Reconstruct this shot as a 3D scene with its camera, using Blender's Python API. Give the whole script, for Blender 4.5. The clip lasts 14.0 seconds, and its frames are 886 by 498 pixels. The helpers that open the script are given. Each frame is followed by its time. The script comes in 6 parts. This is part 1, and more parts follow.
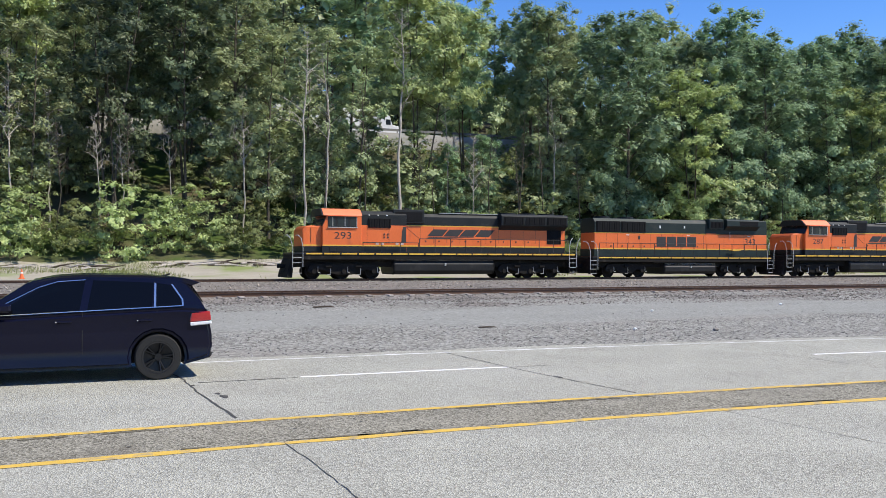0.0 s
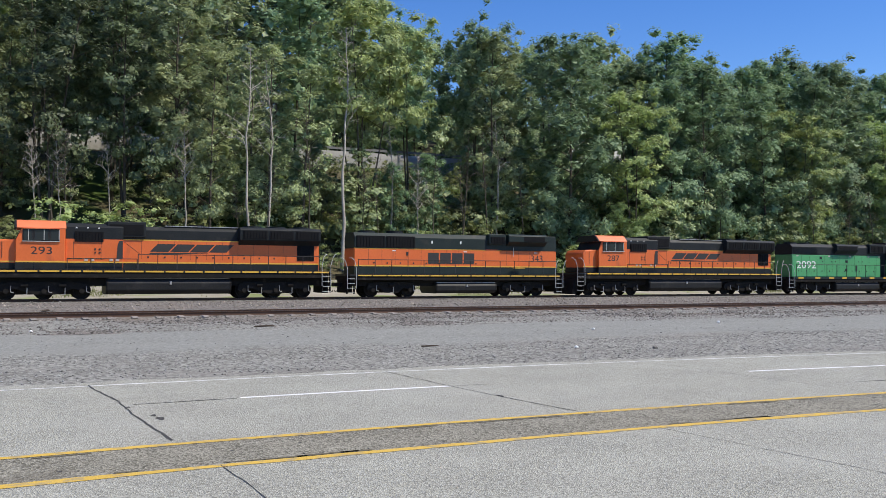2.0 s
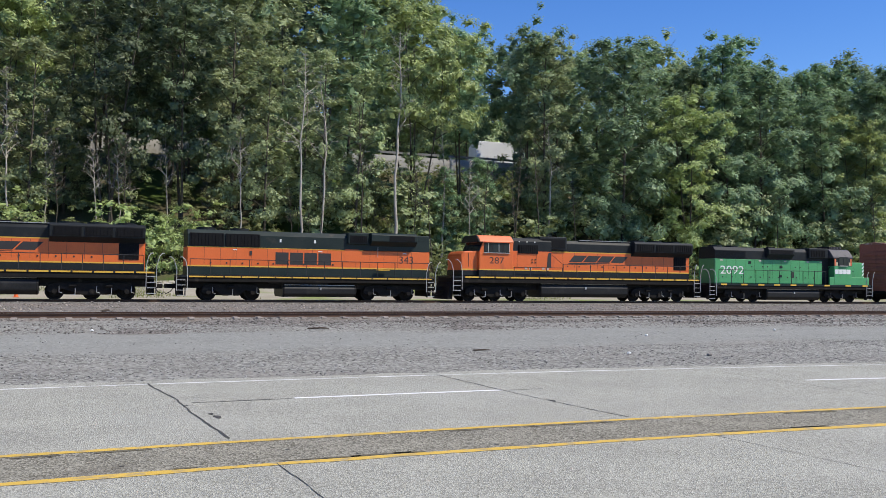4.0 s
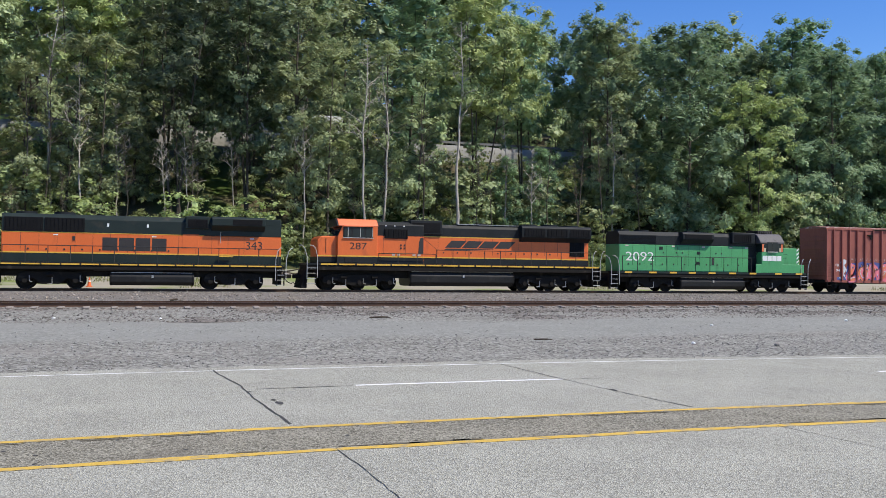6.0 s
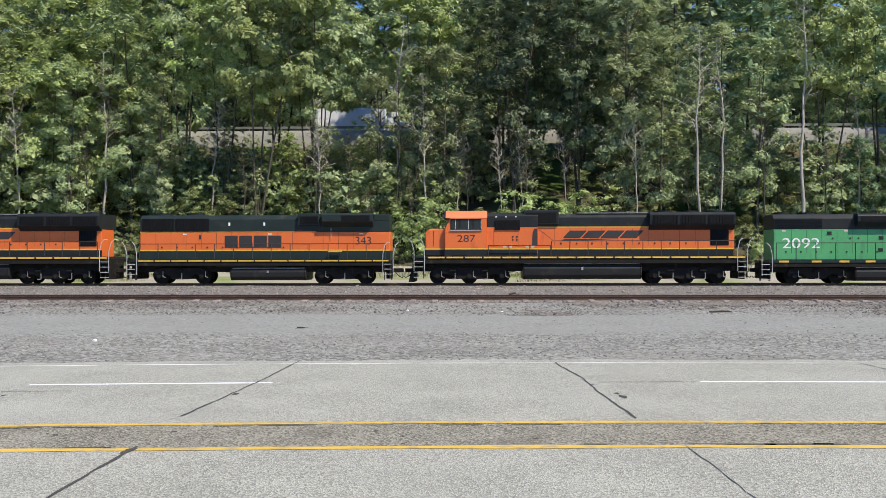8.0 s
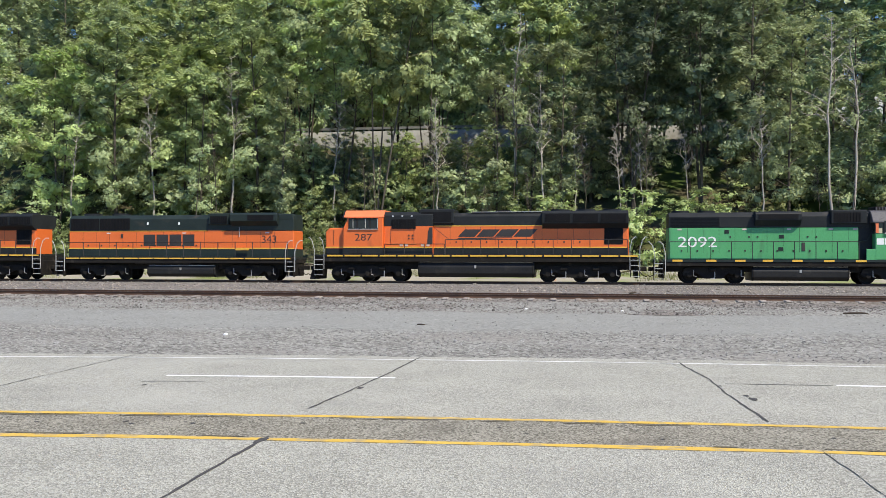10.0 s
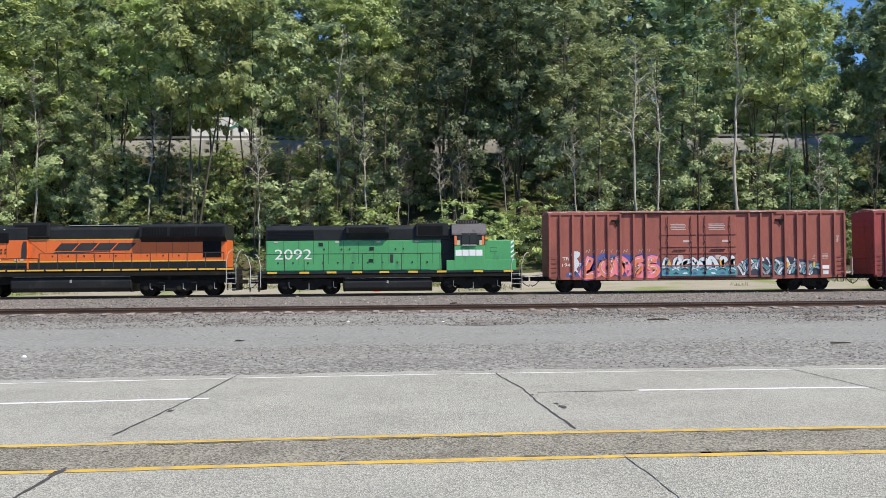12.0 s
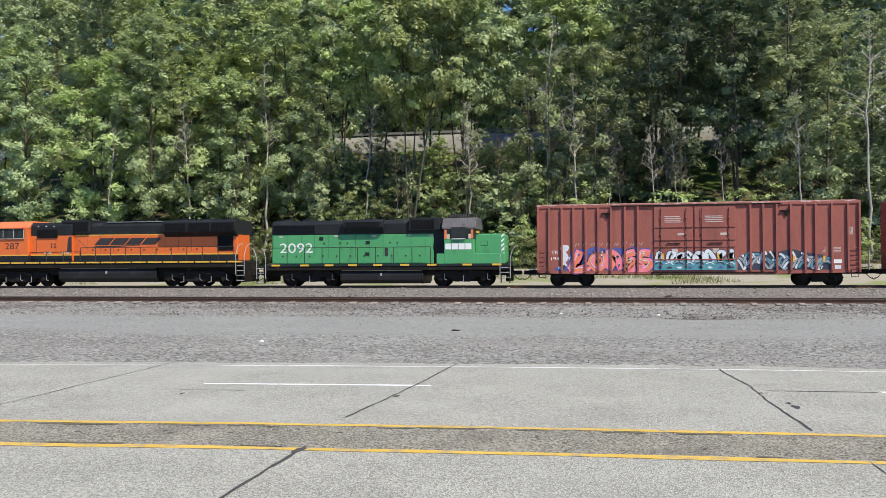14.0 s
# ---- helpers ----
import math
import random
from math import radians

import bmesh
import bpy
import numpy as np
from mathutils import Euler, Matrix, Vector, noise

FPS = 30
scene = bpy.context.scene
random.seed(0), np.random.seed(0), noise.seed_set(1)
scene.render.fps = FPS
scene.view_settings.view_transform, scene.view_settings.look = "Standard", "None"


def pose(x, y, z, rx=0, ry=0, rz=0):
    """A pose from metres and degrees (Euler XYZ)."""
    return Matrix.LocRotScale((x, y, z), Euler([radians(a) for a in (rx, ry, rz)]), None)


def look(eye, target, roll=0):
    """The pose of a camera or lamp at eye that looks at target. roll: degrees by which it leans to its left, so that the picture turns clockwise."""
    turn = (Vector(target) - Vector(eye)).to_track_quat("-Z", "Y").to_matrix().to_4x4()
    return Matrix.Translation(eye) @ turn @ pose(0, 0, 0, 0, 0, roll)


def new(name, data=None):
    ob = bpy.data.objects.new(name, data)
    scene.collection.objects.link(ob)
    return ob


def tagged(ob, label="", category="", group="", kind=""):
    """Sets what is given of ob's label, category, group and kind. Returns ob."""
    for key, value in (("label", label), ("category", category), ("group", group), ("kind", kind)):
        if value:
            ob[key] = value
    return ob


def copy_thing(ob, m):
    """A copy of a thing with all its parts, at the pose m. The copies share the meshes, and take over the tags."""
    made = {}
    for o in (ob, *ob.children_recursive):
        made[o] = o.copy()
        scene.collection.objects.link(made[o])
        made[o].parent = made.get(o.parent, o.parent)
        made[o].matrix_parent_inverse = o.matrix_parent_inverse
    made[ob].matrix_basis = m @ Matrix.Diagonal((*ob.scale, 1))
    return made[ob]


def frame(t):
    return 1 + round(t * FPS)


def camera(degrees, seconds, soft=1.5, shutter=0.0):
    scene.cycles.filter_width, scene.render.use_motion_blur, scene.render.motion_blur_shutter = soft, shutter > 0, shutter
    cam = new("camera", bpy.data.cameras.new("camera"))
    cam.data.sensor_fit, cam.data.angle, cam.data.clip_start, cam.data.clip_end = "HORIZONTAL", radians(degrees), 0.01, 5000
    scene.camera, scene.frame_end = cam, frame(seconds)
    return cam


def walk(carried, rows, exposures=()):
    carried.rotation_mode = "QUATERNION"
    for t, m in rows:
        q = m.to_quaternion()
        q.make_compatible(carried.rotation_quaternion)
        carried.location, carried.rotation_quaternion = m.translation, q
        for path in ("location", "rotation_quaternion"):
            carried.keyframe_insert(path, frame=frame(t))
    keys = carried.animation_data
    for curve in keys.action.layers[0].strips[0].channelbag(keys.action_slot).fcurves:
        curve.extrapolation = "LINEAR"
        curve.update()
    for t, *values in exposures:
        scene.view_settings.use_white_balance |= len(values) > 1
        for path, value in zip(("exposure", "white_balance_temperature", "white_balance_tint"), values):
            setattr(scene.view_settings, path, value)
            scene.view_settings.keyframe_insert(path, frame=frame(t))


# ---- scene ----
# ---- camera ----
cam = camera(51.81, 14.0, soft=0.6)
PATH = [
    (0.00, look((0.035, 0.039, 1.761), (19.078, 46.269, 2.091), 0.24)),
    (0.50, look((0.022, 0.038, 1.765), (18.694, 46.416, 2.434), 0.14)),
    (1.00, look((0.043, 0.022, 1.766), (20.351, 45.708, 2.435), -0.02)),
    (1.50, look((0.077, 0.032, 1.769), (21.632, 45.136, 2.749), 0.12)),
    (2.00, look((0.072, 0.013, 1.771), (21.866, 44.993, 3.120), 0.25)),
    (2.50, look((0.041, 0.003, 1.770), (20.309, 45.691, 3.130), 0.45)),
    (3.00, look((0.028, 0.006, 1.773), (18.853, 46.304, 3.212), 0.59)),
    (3.20, look((0.028, 0.006, 1.773), (18.868, 46.297, 3.239), 0.67)),
    (3.90, look((0.023, -0.025, 1.765), (19.195, 46.127, 3.313), 0.77)),
    (4.60, look((0.019, -0.071, 1.748), (19.502, 45.949, 3.367), 0.99)),
    (5.30, look((0.031, -0.064, 1.732), (18.778, 46.267, 3.150), 1.17)),
    (5.50, look((0.043, -0.037, 1.726), (18.022, 46.602, 2.942), 1.22)),
    (6.00, look((0.071, -0.025, 1.733), (16.122, 47.319, 2.717), 0.75)),
    (6.50, look((0.090, -0.038, 1.724), (13.433, 48.141, 2.588), -0.41)),
    (7.00, look((0.056, 0.028, 1.719), (8.740, 49.263, 2.418), -0.73)),
    (7.50, look((0.009, -0.018, 1.726), (3.912, 49.823, 2.522), -0.64)),
    (8.00, look((-0.041, -0.015, 1.730), (-1.672, 49.955, 2.272), -0.07)),
    (8.20, look((-0.056, -0.015, 1.730), (-4.045, 49.823, 2.206), 0.07)),
    (8.70, look((-0.089, -0.018, 1.723), (-8.098, 49.335, 2.114), 0.22)),
    (9.25, look((-0.114, -0.021, 1.712), (-9.817, 49.027, 2.111), 0.17)),
    (9.80, look((-0.117, -0.024, 1.710), (-8.974, 49.184, 2.153), 0.09)),
    (10.30, look((-0.091, -0.022, 1.727), (-6.204, 49.601, 2.183), 0.16)),
    (10.50, look((-0.073, -0.021, 1.740), (-4.574, 49.774, 2.187), 0.25)),
    (11.00, look((-0.006, -0.020, 1.750), (0.943, 49.968, 2.346), 0.27)),
    (11.50, look((0.015, 0.016, 1.749), (2.078, 49.969, 2.419), -0.32)),
    (12.00, look((-0.013, 0.026, 1.763), (1.568, 49.990, 2.798), -0.50)),
    (12.50, look((-0.043, 0.012, 1.766), (1.129, 49.984, 2.948), -0.39)),
    (13.00, look((-0.069, 0.019, 1.762), (-0.238, 50.007, 2.845), -0.13)),
    (13.50, look((-0.091, 0.007, 1.763), (-4.612, 49.798, 2.445), -0.13)),
    (14.00, look((-0.148, 0.016, 1.760), (-9.885, 49.054, 2.430), -0.35)),
]
walk(cam, PATH, [(0.0, 0.32, 6540, 10.5), (0.5, 0.29, 6540, 10.5), (1.5, 0.09, 6540, 10.5), (5.5, 0.12, 6540, 10.5), (7.0, 0.13, 6640, 10), (8.0, 0.29, 6780, 8.8), (10.5, 0.37, 6780, 8.8), (11.0, 0.35, 6780, 8.8), (12.5, 0.29, 6780, 8.8), (14.0, 0.31, 6780, 8.8)])

# ---- world, sun ----
SUN = Vector((0.48, -0.36, 0.80)).normalized()
world = bpy.data.worlds.new("sky")
scene.world = world
world.use_nodes = True
_n, _l = world.node_tree.nodes, world.node_tree.links
sky = _n.new("ShaderNodeTexSky")
sky.sky_type, sky.sun_disc = "NISHITA", False
sky.sun_elevation = math.asin(SUN.z)
sky.sun_rotation = math.atan2(SUN.x, SUN.y)
sky.altitude, sky.air_density, sky.dust_density, sky.ozone_density = 0, 1.0, 0.0, 4.0
deep = _n.new("ShaderNodeHueSaturation")
deep.inputs["Hue"].default_value, deep.inputs["Saturation"].default_value = 0.515, 1.3
_l.new(sky.outputs[0], deep.inputs["Color"])
_l.new(deep.outputs[0], _n["Background"].inputs[0])
_n["Background"].inputs[1].default_value = 0.148
sun_data = bpy.data.lights.new("sun", "SUN")
sun_data.energy, sun_data.angle, sun_data.color = 5.0, radians(0.53), (1.0, 0.935, 0.80)
sun = new("sun", sun_data)
sun.matrix_world = look(SUN * 100, (0, 0, 0))


# ---- materials ----
def surf(name, a, b, scale=3.0, rough=0.7, bump=0.15, fine=40.0, metal=0.0, rnd=0.0, island=0.0, stain=None,
         stain_scale=0.6, stain_at=0.6, coat=0.0, spec=0.5, stretch=(1, 1, 1), voro=False, stain_mix=1.0):
    """Two colours mixed by coarse and fine grain, with optional stains and per-object variation."""
    m = bpy.data.materials.new(name)
    m.use_nodes = True
    n, l = m.node_tree.nodes, m.node_tree.links
    p = n["Principled BSDF"]
    p.inputs["Metallic"].default_value = metal
    p.inputs["Coat Weight"].default_value = coat
    p.inputs["Specular IOR Level"].default_value = spec
    tc, mp = n.new("ShaderNodeTexCoord"), n.new("ShaderNodeMapping")
    mp.inputs["Scale"].default_value = stretch
    l.new(tc.outputs["Object"], mp.inputs[0])
    coarse = n.new("ShaderNodeTexNoise")
    coarse.inputs["Scale"].default_value, coarse.inputs["Detail"].default_value = scale, 5
    l.new(mp.outputs[0], coarse.inputs[0])
    if voro:
        grain = n.new("ShaderNodeTexVoronoi")
        grain.inputs["Scale"].default_value = fine
        grain_out = grain.outputs["Color"]
    else:
        grain = n.new("ShaderNodeTexNoise")
        grain.inputs["Scale"].default_value, grain.inputs["Detail"].default_value = fine, 3
        grain_out = grain.outputs[0]
    l.new(mp.outputs[0], grain.inputs[0])
    ramp = n.new("ShaderNodeMapRange")
    ramp.inputs[1].default_value, ramp.inputs[2].default_value = 0.3, 0.7
    add = n.new("ShaderNodeMix")
    add.inputs[0].default_value = 0.68 if voro else 0.5
    l.new(coarse.outputs[0], add.inputs[2])
    l.new(grain_out, add.inputs[3])
    l.new(add.outputs[0], ramp.inputs[0])
    mix = n.new("ShaderNodeMix")
    mix.data_type = "RGBA"
    mix.inputs[6].default_value, mix.inputs[7].default_value = (*a, 1), (*b, 1)
    l.new(ramp.outputs[0], mix.inputs[0])
    out = mix.outputs[2]
    if stain:
        st, sr = n.new("ShaderNodeTexNoise"), n.new("ShaderNodeMapRange")
        st.inputs["Scale"].default_value, st.inputs["Detail"].default_value = stain_scale, 6
        sr.inputs[1].default_value, sr.inputs[2].default_value, sr.inputs[4].default_value = stain_at, stain_at + 0.15, stain_mix
        l.new(mp.outputs[0], st.inputs[0])
        l.new(st.outputs[0], sr.inputs[0])
        m2 = n.new("ShaderNodeMix")
        m2.data_type = "RGBA"
        m2.inputs[7].default_value = (*stain, 1)
        l.new(sr.outputs[0], m2.inputs[0])
        l.new(out, m2.inputs[6])
        out = m2.outputs[2]
    if rnd or island:
        hsv = n.new("ShaderNodeHueSaturation")
        src = n.new("ShaderNodeNewGeometry").outputs["Random Per Island"] if island else n.new("ShaderNodeObjectInfo").outputs["Random"]
        k = island or rnd
        mr = n.new("ShaderNodeMapRange")
        mr.inputs[3].default_value, mr.inputs[4].default_value = 1 - k, 1 + k
        l.new(src, mr.inputs[0])
        l.new(mr.outputs[0], hsv.inputs["Value"])
        l.new(out, hsv.inputs["Color"])
        out = hsv.outputs[0]
    l.new(out, p.inputs["Base Color"])
    rr = n.new("ShaderNodeMapRange")
    rr.inputs[3].default_value, rr.inputs[4].default_value = max(0.02, rough - 0.1), min(1, rough + 0.1)
    l.new(coarse.outputs[0], rr.inputs[0])
    l.new(rr.outputs[0], p.inputs["Roughness"])
    if bump:
        bp = n.new("ShaderNodeBump")
        bp.inputs["Strength"].default_value, bp.inputs["Distance"].default_value = bump, 0.02
        l.new(grain.outputs[0], bp.inputs["Height"])
        l.new(bp.outputs[0], p.inputs["Normal"])
    return m


def leaf_material(name, dark, light, hue=0.03):
    """Thin leaves: colour varies leaf by leaf and tree by tree, and some light passes through."""
    m = bpy.data.materials.new(name)
    m.use_nodes = True
    n, l = m.node_tree.nodes, m.node_tree.links
    p = n["Principled BSDF"]
    geo, info = n.new("ShaderNodeNewGeometry"), n.new("ShaderNodeObjectInfo")
    mix = n.new("ShaderNodeMix")
    mix.data_type = "RGBA"
    mix.inputs[6].default_value, mix.inputs[7].default_value = (*dark, 1), (*light, 1)
    tc, tone, half = n.new("ShaderNodeTexCoord"), n.new("ShaderNodeTexNoise"), n.new("ShaderNodeMix")
    tone.inputs["Scale"].default_value, tone.inputs["Detail"].default_value = 0.55, 3
    l.new(tc.outputs["Object"], tone.inputs[0])
    spread = n.new("ShaderNodeMapRange")
    spread.inputs[1].default_value, spread.inputs[2].default_value = 0.32, 0.68
    l.new(tone.outputs[0], spread.inputs[0])
    half.inputs[0].default_value = 0.45
    l.new(spread.outputs[0], half.inputs[2])
    l.new(geo.outputs["Random Per Island"], half.inputs[3])
    l.new(half.outputs[0], mix.inputs[0])
    hsv, hr, vr = n.new("ShaderNodeHueSaturation"), n.new("ShaderNodeMapRange"), n.new("ShaderNodeMapRange")
    hr.inputs[3].default_value, hr.inputs[4].default_value = 0.5 - hue, 0.5 + hue
    vr.inputs[3].default_value, vr.inputs[4].default_value = 0.80, 1.25
    l.new(info.outputs["Random"], hr.inputs[0])
    l.new(info.outputs["Random"], vr.inputs[0])
    l.new(hr.outputs[0], hsv.inputs["Hue"])
    l.new(vr.outputs[0], hsv.inputs["Value"])
    l.new(mix.outputs[2], hsv.inputs["Color"])
    l.new(hsv.outputs[0], p.inputs["Base Color"])
    p.inputs["Roughness"].default_value = 0.5
    p.inputs["Specular IOR Level"].default_value = 0.35
    tr, ms = n.new("ShaderNodeBsdfTranslucent"), n.new("ShaderNodeMixShader")
    l.new(hsv.outputs[0], tr.inputs[0])
    ms.inputs[0].default_value = 0.34
    l.new(p.outputs[0], ms.inputs[1])
    l.new(tr.outputs[0], ms.inputs[2])
    l.new(ms.outputs[0], n["Material Output"].inputs[0])
    return m


def glass(name, tint=(0.02, 0.025, 0.03), rough=0.05):
    m = bpy.data.materials.new(name)
    m.use_nodes = True
    p = m.node_tree.nodes["Principled BSDF"]
    p.inputs["Base Color"].default_value = (*tint, 1)
    p.inputs["Roughness"].default_value = rough
    p.inputs["Specular IOR Level"].default_value = 0.18
    return m


M_ASPHALT = surf("worn_asphalt", (0.232, 0.227, 0.192), (0.485, 0.478, 0.408), 0.8, 0.9, 0.65, 70, voro=True, stain=(0.42, 0.415, 0.365), stain_scale=0.25, stain_at=0.5, stain_mix=0.35, spec=0.2)
M_MEDIAN = surf("median_asphalt", (0.11, 0.103, 0.08), (0.36, 0.34, 0.275), 1.2, 0.95, 0.5, 55, voro=True, stain=(0.14, 0.125, 0.10), stain_scale=0.9, stain_at=0.55, stain_mix=0.5, spec=0.15)
M_YELLOW = surf("yellow_road_paint", (0.56, 0.36, 0.05), (0.69, 0.455, 0.085), 2, 0.7, 0.3, 60, stain=(0.33, 0.27, 0.16), stain_scale=6, stain_at=0.50, stain_mix=0.8)
M_WHITE_LINE = surf("white_road_paint", (0.70, 0.70, 0.68), (0.85, 0.85, 0.83), 2, 0.7, 0.3, 60, stain=(0.42, 0.42, 0.40), stain_scale=3, stain_at=0.6)
M_EDGE_LINE = surf("worn_edge_paint", (0.62, 0.62, 0.59), (0.80, 0.80, 0.77), 2, 0.7, 0.3, 60, stain=(0.42, 0.41, 0.38), stain_scale=4, stain_at=0.56)
M_CRACK = surf("crack_filler", (0.035, 0.033, 0.03), (0.08, 0.075, 0.07), 6, 0.9, 0.4, 60)
M_DIRT_LINE = surf("road_dirt", (0.07, 0.062, 0.04), (0.17, 0.15, 0.10), 6, 0.95, 0.4, 60)
M_GRAVEL = surf("grey_gravel", (0.113, 0.108, 0.095), (0.36, 0.355, 0.318), 0.5, 0.95, 0.9, 24, voro=True, stain=(0.24, 0.225, 0.20), stain_scale=0.35, stain_at=0.52, stain_mix=0.5, spec=0.15, stretch=(0.6, 1, 1))


def add_hardpack(m, y0, y1, colour):
    """A smoother, paler band of packed fines along the yard, with ragged edges."""
    n, l = m.node_tree.nodes, m.node_tree.links
    p = n["Principled BSDF"]
    old = p.inputs["Base Color"].links[0].from_socket
    tc, sep, wob = n.new("ShaderNodeTexCoord"), n.new("ShaderNodeSeparateXYZ"), n.new("ShaderNodeTexNoise")
    wob.inputs["Scale"].default_value, wob.inputs["Detail"].default_value = 0.12, 6
    l.new(tc.outputs["Object"], sep.inputs[0])
    l.new(tc.outputs["Object"], wob.inputs[0])
    shift = n.new("ShaderNodeMath")
    shift.operation = "MULTIPLY_ADD"
    shift.inputs[1].default_value = 7.0
    l.new(wob.outputs[0], shift.inputs[0])
    l.new(sep.outputs[1], shift.inputs[2])
    up, down, both = n.new("ShaderNodeMapRange"), n.new("ShaderNodeMapRange"), n.new("ShaderNodeMath")
    up.inputs[1].default_value, up.inputs[2].default_value = y0 + 3.5, y0 + 5.0
    down.inputs[1].default_value, down.inputs[2].default_value = y1 + 4.5, y1 + 3.5
    for k in (up, down):
        l.new(shift.outputs[0], k.inputs[0])
    both.operation = "MULTIPLY"
    l.new(up.outputs[0], both.inputs[0])
    l.new(down.outputs[0], both.inputs[1])
    fac = n.new("ShaderNodeMath")
    fac.operation = "MULTIPLY"
    fac.inputs[1].default_value = 0.55
    l.new(both.outputs[0], fac.inputs[0])
    mix = n.new("ShaderNodeMix")
    mix.data_type = "RGBA"
    mix.inputs[7].default_value = (*colour, 1)
    l.new(fac.outputs[0], mix.inputs[0])
    l.new(old, mix.inputs[6])
    l.new(mix.outputs[2], p.inputs["Base Color"])


add_hardpack(M_GRAVEL, 20.5, 27.5, (0.272, 0.278, 0.256))
M_BALLAST = surf("ballast", (0.06, 0.055, 0.048), (0.29, 0.265, 0.235), 0.5, 0.95, 1.0, 14, voro=True, stain=(0.20, 0.165, 0.13), stain_scale=0.3, stain_at=0.55, stain_mix=0.6, spec=0.15)
M_STONE = surf("crushed_stone", (0.095, 0.086, 0.076), (0.25, 0.228, 0.205), 3, 0.9, 0.4, 30, island=0.6, spec=0.2)
M_GRIT = surf("fine_grit", (0.16, 0.155, 0.145), (0.38, 0.37, 0.345), 3, 0.9, 0.4, 30, island=0.5, spec=0.2)
M_PALE_STONE = surf("pale_crushed_stone", (0.17, 0.145, 0.12), (0.36, 0.315, 0.265), 3, 0.9, 0.4, 30, island=0.55, spec=0.2)
M_SOIL = surf("hillside_soil", (0.05, 0.045, 0.025), (0.14, 0.12, 0.075), 0.3, 0.95, 0.6, 6, stain=(0.06, 0.09, 0.025), stain_scale=0.15, stain_at=0.45, spec=0.1)
M_DIRT = surf("pale_dirt", (0.27, 0.25, 0.20), (0.40, 0.37, 0.31), 0.4, 0.95, 0.4, 12, stain=(0.20, 0.24, 0.09), stain_scale=0.2, stain_at=0.52, spec=0.1)
M_RAIL = surf("rusty_rail", (0.05, 0.028, 0.018), (0.13, 0.07, 0.045), 2, 0.7, 0.3, 30, metal=0.3)
M_RAILTOP = surf("worn_rail_head", (0.25, 0.22, 0.19), (0.36, 0.33, 0.30), 2, 0.35, 0.1, 30, metal=0.9)
M_TIE = surf("weathered_tie", (0.13, 0.10, 0.085), (0.34, 0.29, 0.25), 2, 0.9, 0.6, 20, rnd=0.35, stretch=(1, 0.3, 1))
M_PLATE = surf("tie_plate", (0.36, 0.31, 0.26), (0.56, 0.50, 0.44), 4, 0.7, 0.3, 30)
M_BARK = surf("grey_bark", (0.04, 0.034, 0.027), (0.14, 0.12, 0.095), 1.0, 0.95, 0.8, 9, stretch=(1, 1, 0.3), spec=0.1)
M_SNAG = surf("pale_dead_wood", (0.24, 0.21, 0.18), (0.52, 0.48, 0.43), 1.0, 0.9, 0.6, 9, stretch=(1, 1, 0.3), spec=0.1)
M_LEAF = [leaf_material("maple_leaves", (0.22, 0.285, 0.105), (0.55, 0.64, 0.27), 0.012),
          leaf_material("alder_leaves", (0.18, 0.23, 0.112), (0.50, 0.57, 0.295), 0.012),
          leaf_material("cottonwood_leaves", (0.13, 0.215, 0.115), (0.36, 0.48, 0.265), 0.012),
          leaf_material("shrub_leaves", (0.15, 0.185, 0.07), (0.33, 0.375, 0.155), 0.015),
          # a darker species whose leaf colour also carries the hollow's shade
          leaf_material("dark_shade_leaves", (0.068, 0.098, 0.052), (0.21, 0.27, 0.14), 0.012)]
M_GRASS = leaf_material("dry_grass", (0.12, 0.15, 0.04), (0.30, 0.30, 0.12))
M_CONCRETE = surf("pale_concrete", (0.30, 0.29, 0.27), (0.46, 0.45, 0.42), 0.8, 0.9, 0.2, 20, stain=(0.22, 0.21, 0.19), stain_scale=0.5)


# ---- mesh helpers ----
def part(name, bm, material, parent, label="", smooth=False):
    me = bpy.data.meshes.new(name)
    bm.to_mesh(me)
    bm.free()
    me.materials.append(material)
    if smooth:
        me.shade_smooth()
    ob = new(name, me)
    ob.parent = parent
    return tagged(ob, label) if label else ob


def from_np(name, verts, faces, material, parent=None, smooth=False):
    """A mesh object from arrays of vertices and of same-sized faces."""
    me = bpy.data.meshes.new(name)
    k = faces.shape[1]
    me.vertices.add(len(verts))
    me.vertices.foreach_set("co", verts.astype(np.float32).ravel())
    me.loops.add(faces.size)
    me.loops.foreach_set("vertex_index", faces.astype(np.int32).ravel())
    me.polygons.add(len(faces))
    me.polygons.foreach_set("loop_start", np.arange(0, faces.size, k, dtype=np.int32))
    me.update(calc_edges=True)
    me.validate()
    me.materials.append(material)
    if smooth:
        me.shade_smooth()
    ob = new(name, me)
    ob.parent = parent
    return ob


def thing(name, label, category, place=(0, 0, 0), group="", kind=""):
    ob = new(name)
    ob.empty_display_size = 0.3
    ob.location = place
    return tagged(ob, label, category, group, kind)


def box(bm, x0, x1, y0, y1, z0, z1, bevel=0.0, seg=1):
    r = bmesh.ops.create_cube(bm, size=1, matrix=Matrix.LocRotScale(((x0 + x1) / 2, (y0 + y1) / 2, (z0 + z1) / 2), None, (abs(x1 - x0), abs(y1 - y0), abs(z1 - z0))))
    if bevel:
        edges = list({e for v in r["verts"] for e in v.link_edges})
        bmesh.ops.bevel(bm, geom=edges, offset=bevel, segments=seg, affect="EDGES", profile=0.5)
    return bm


def boxed(*a, **k):
    return box(bmesh.new(), *a, **k)


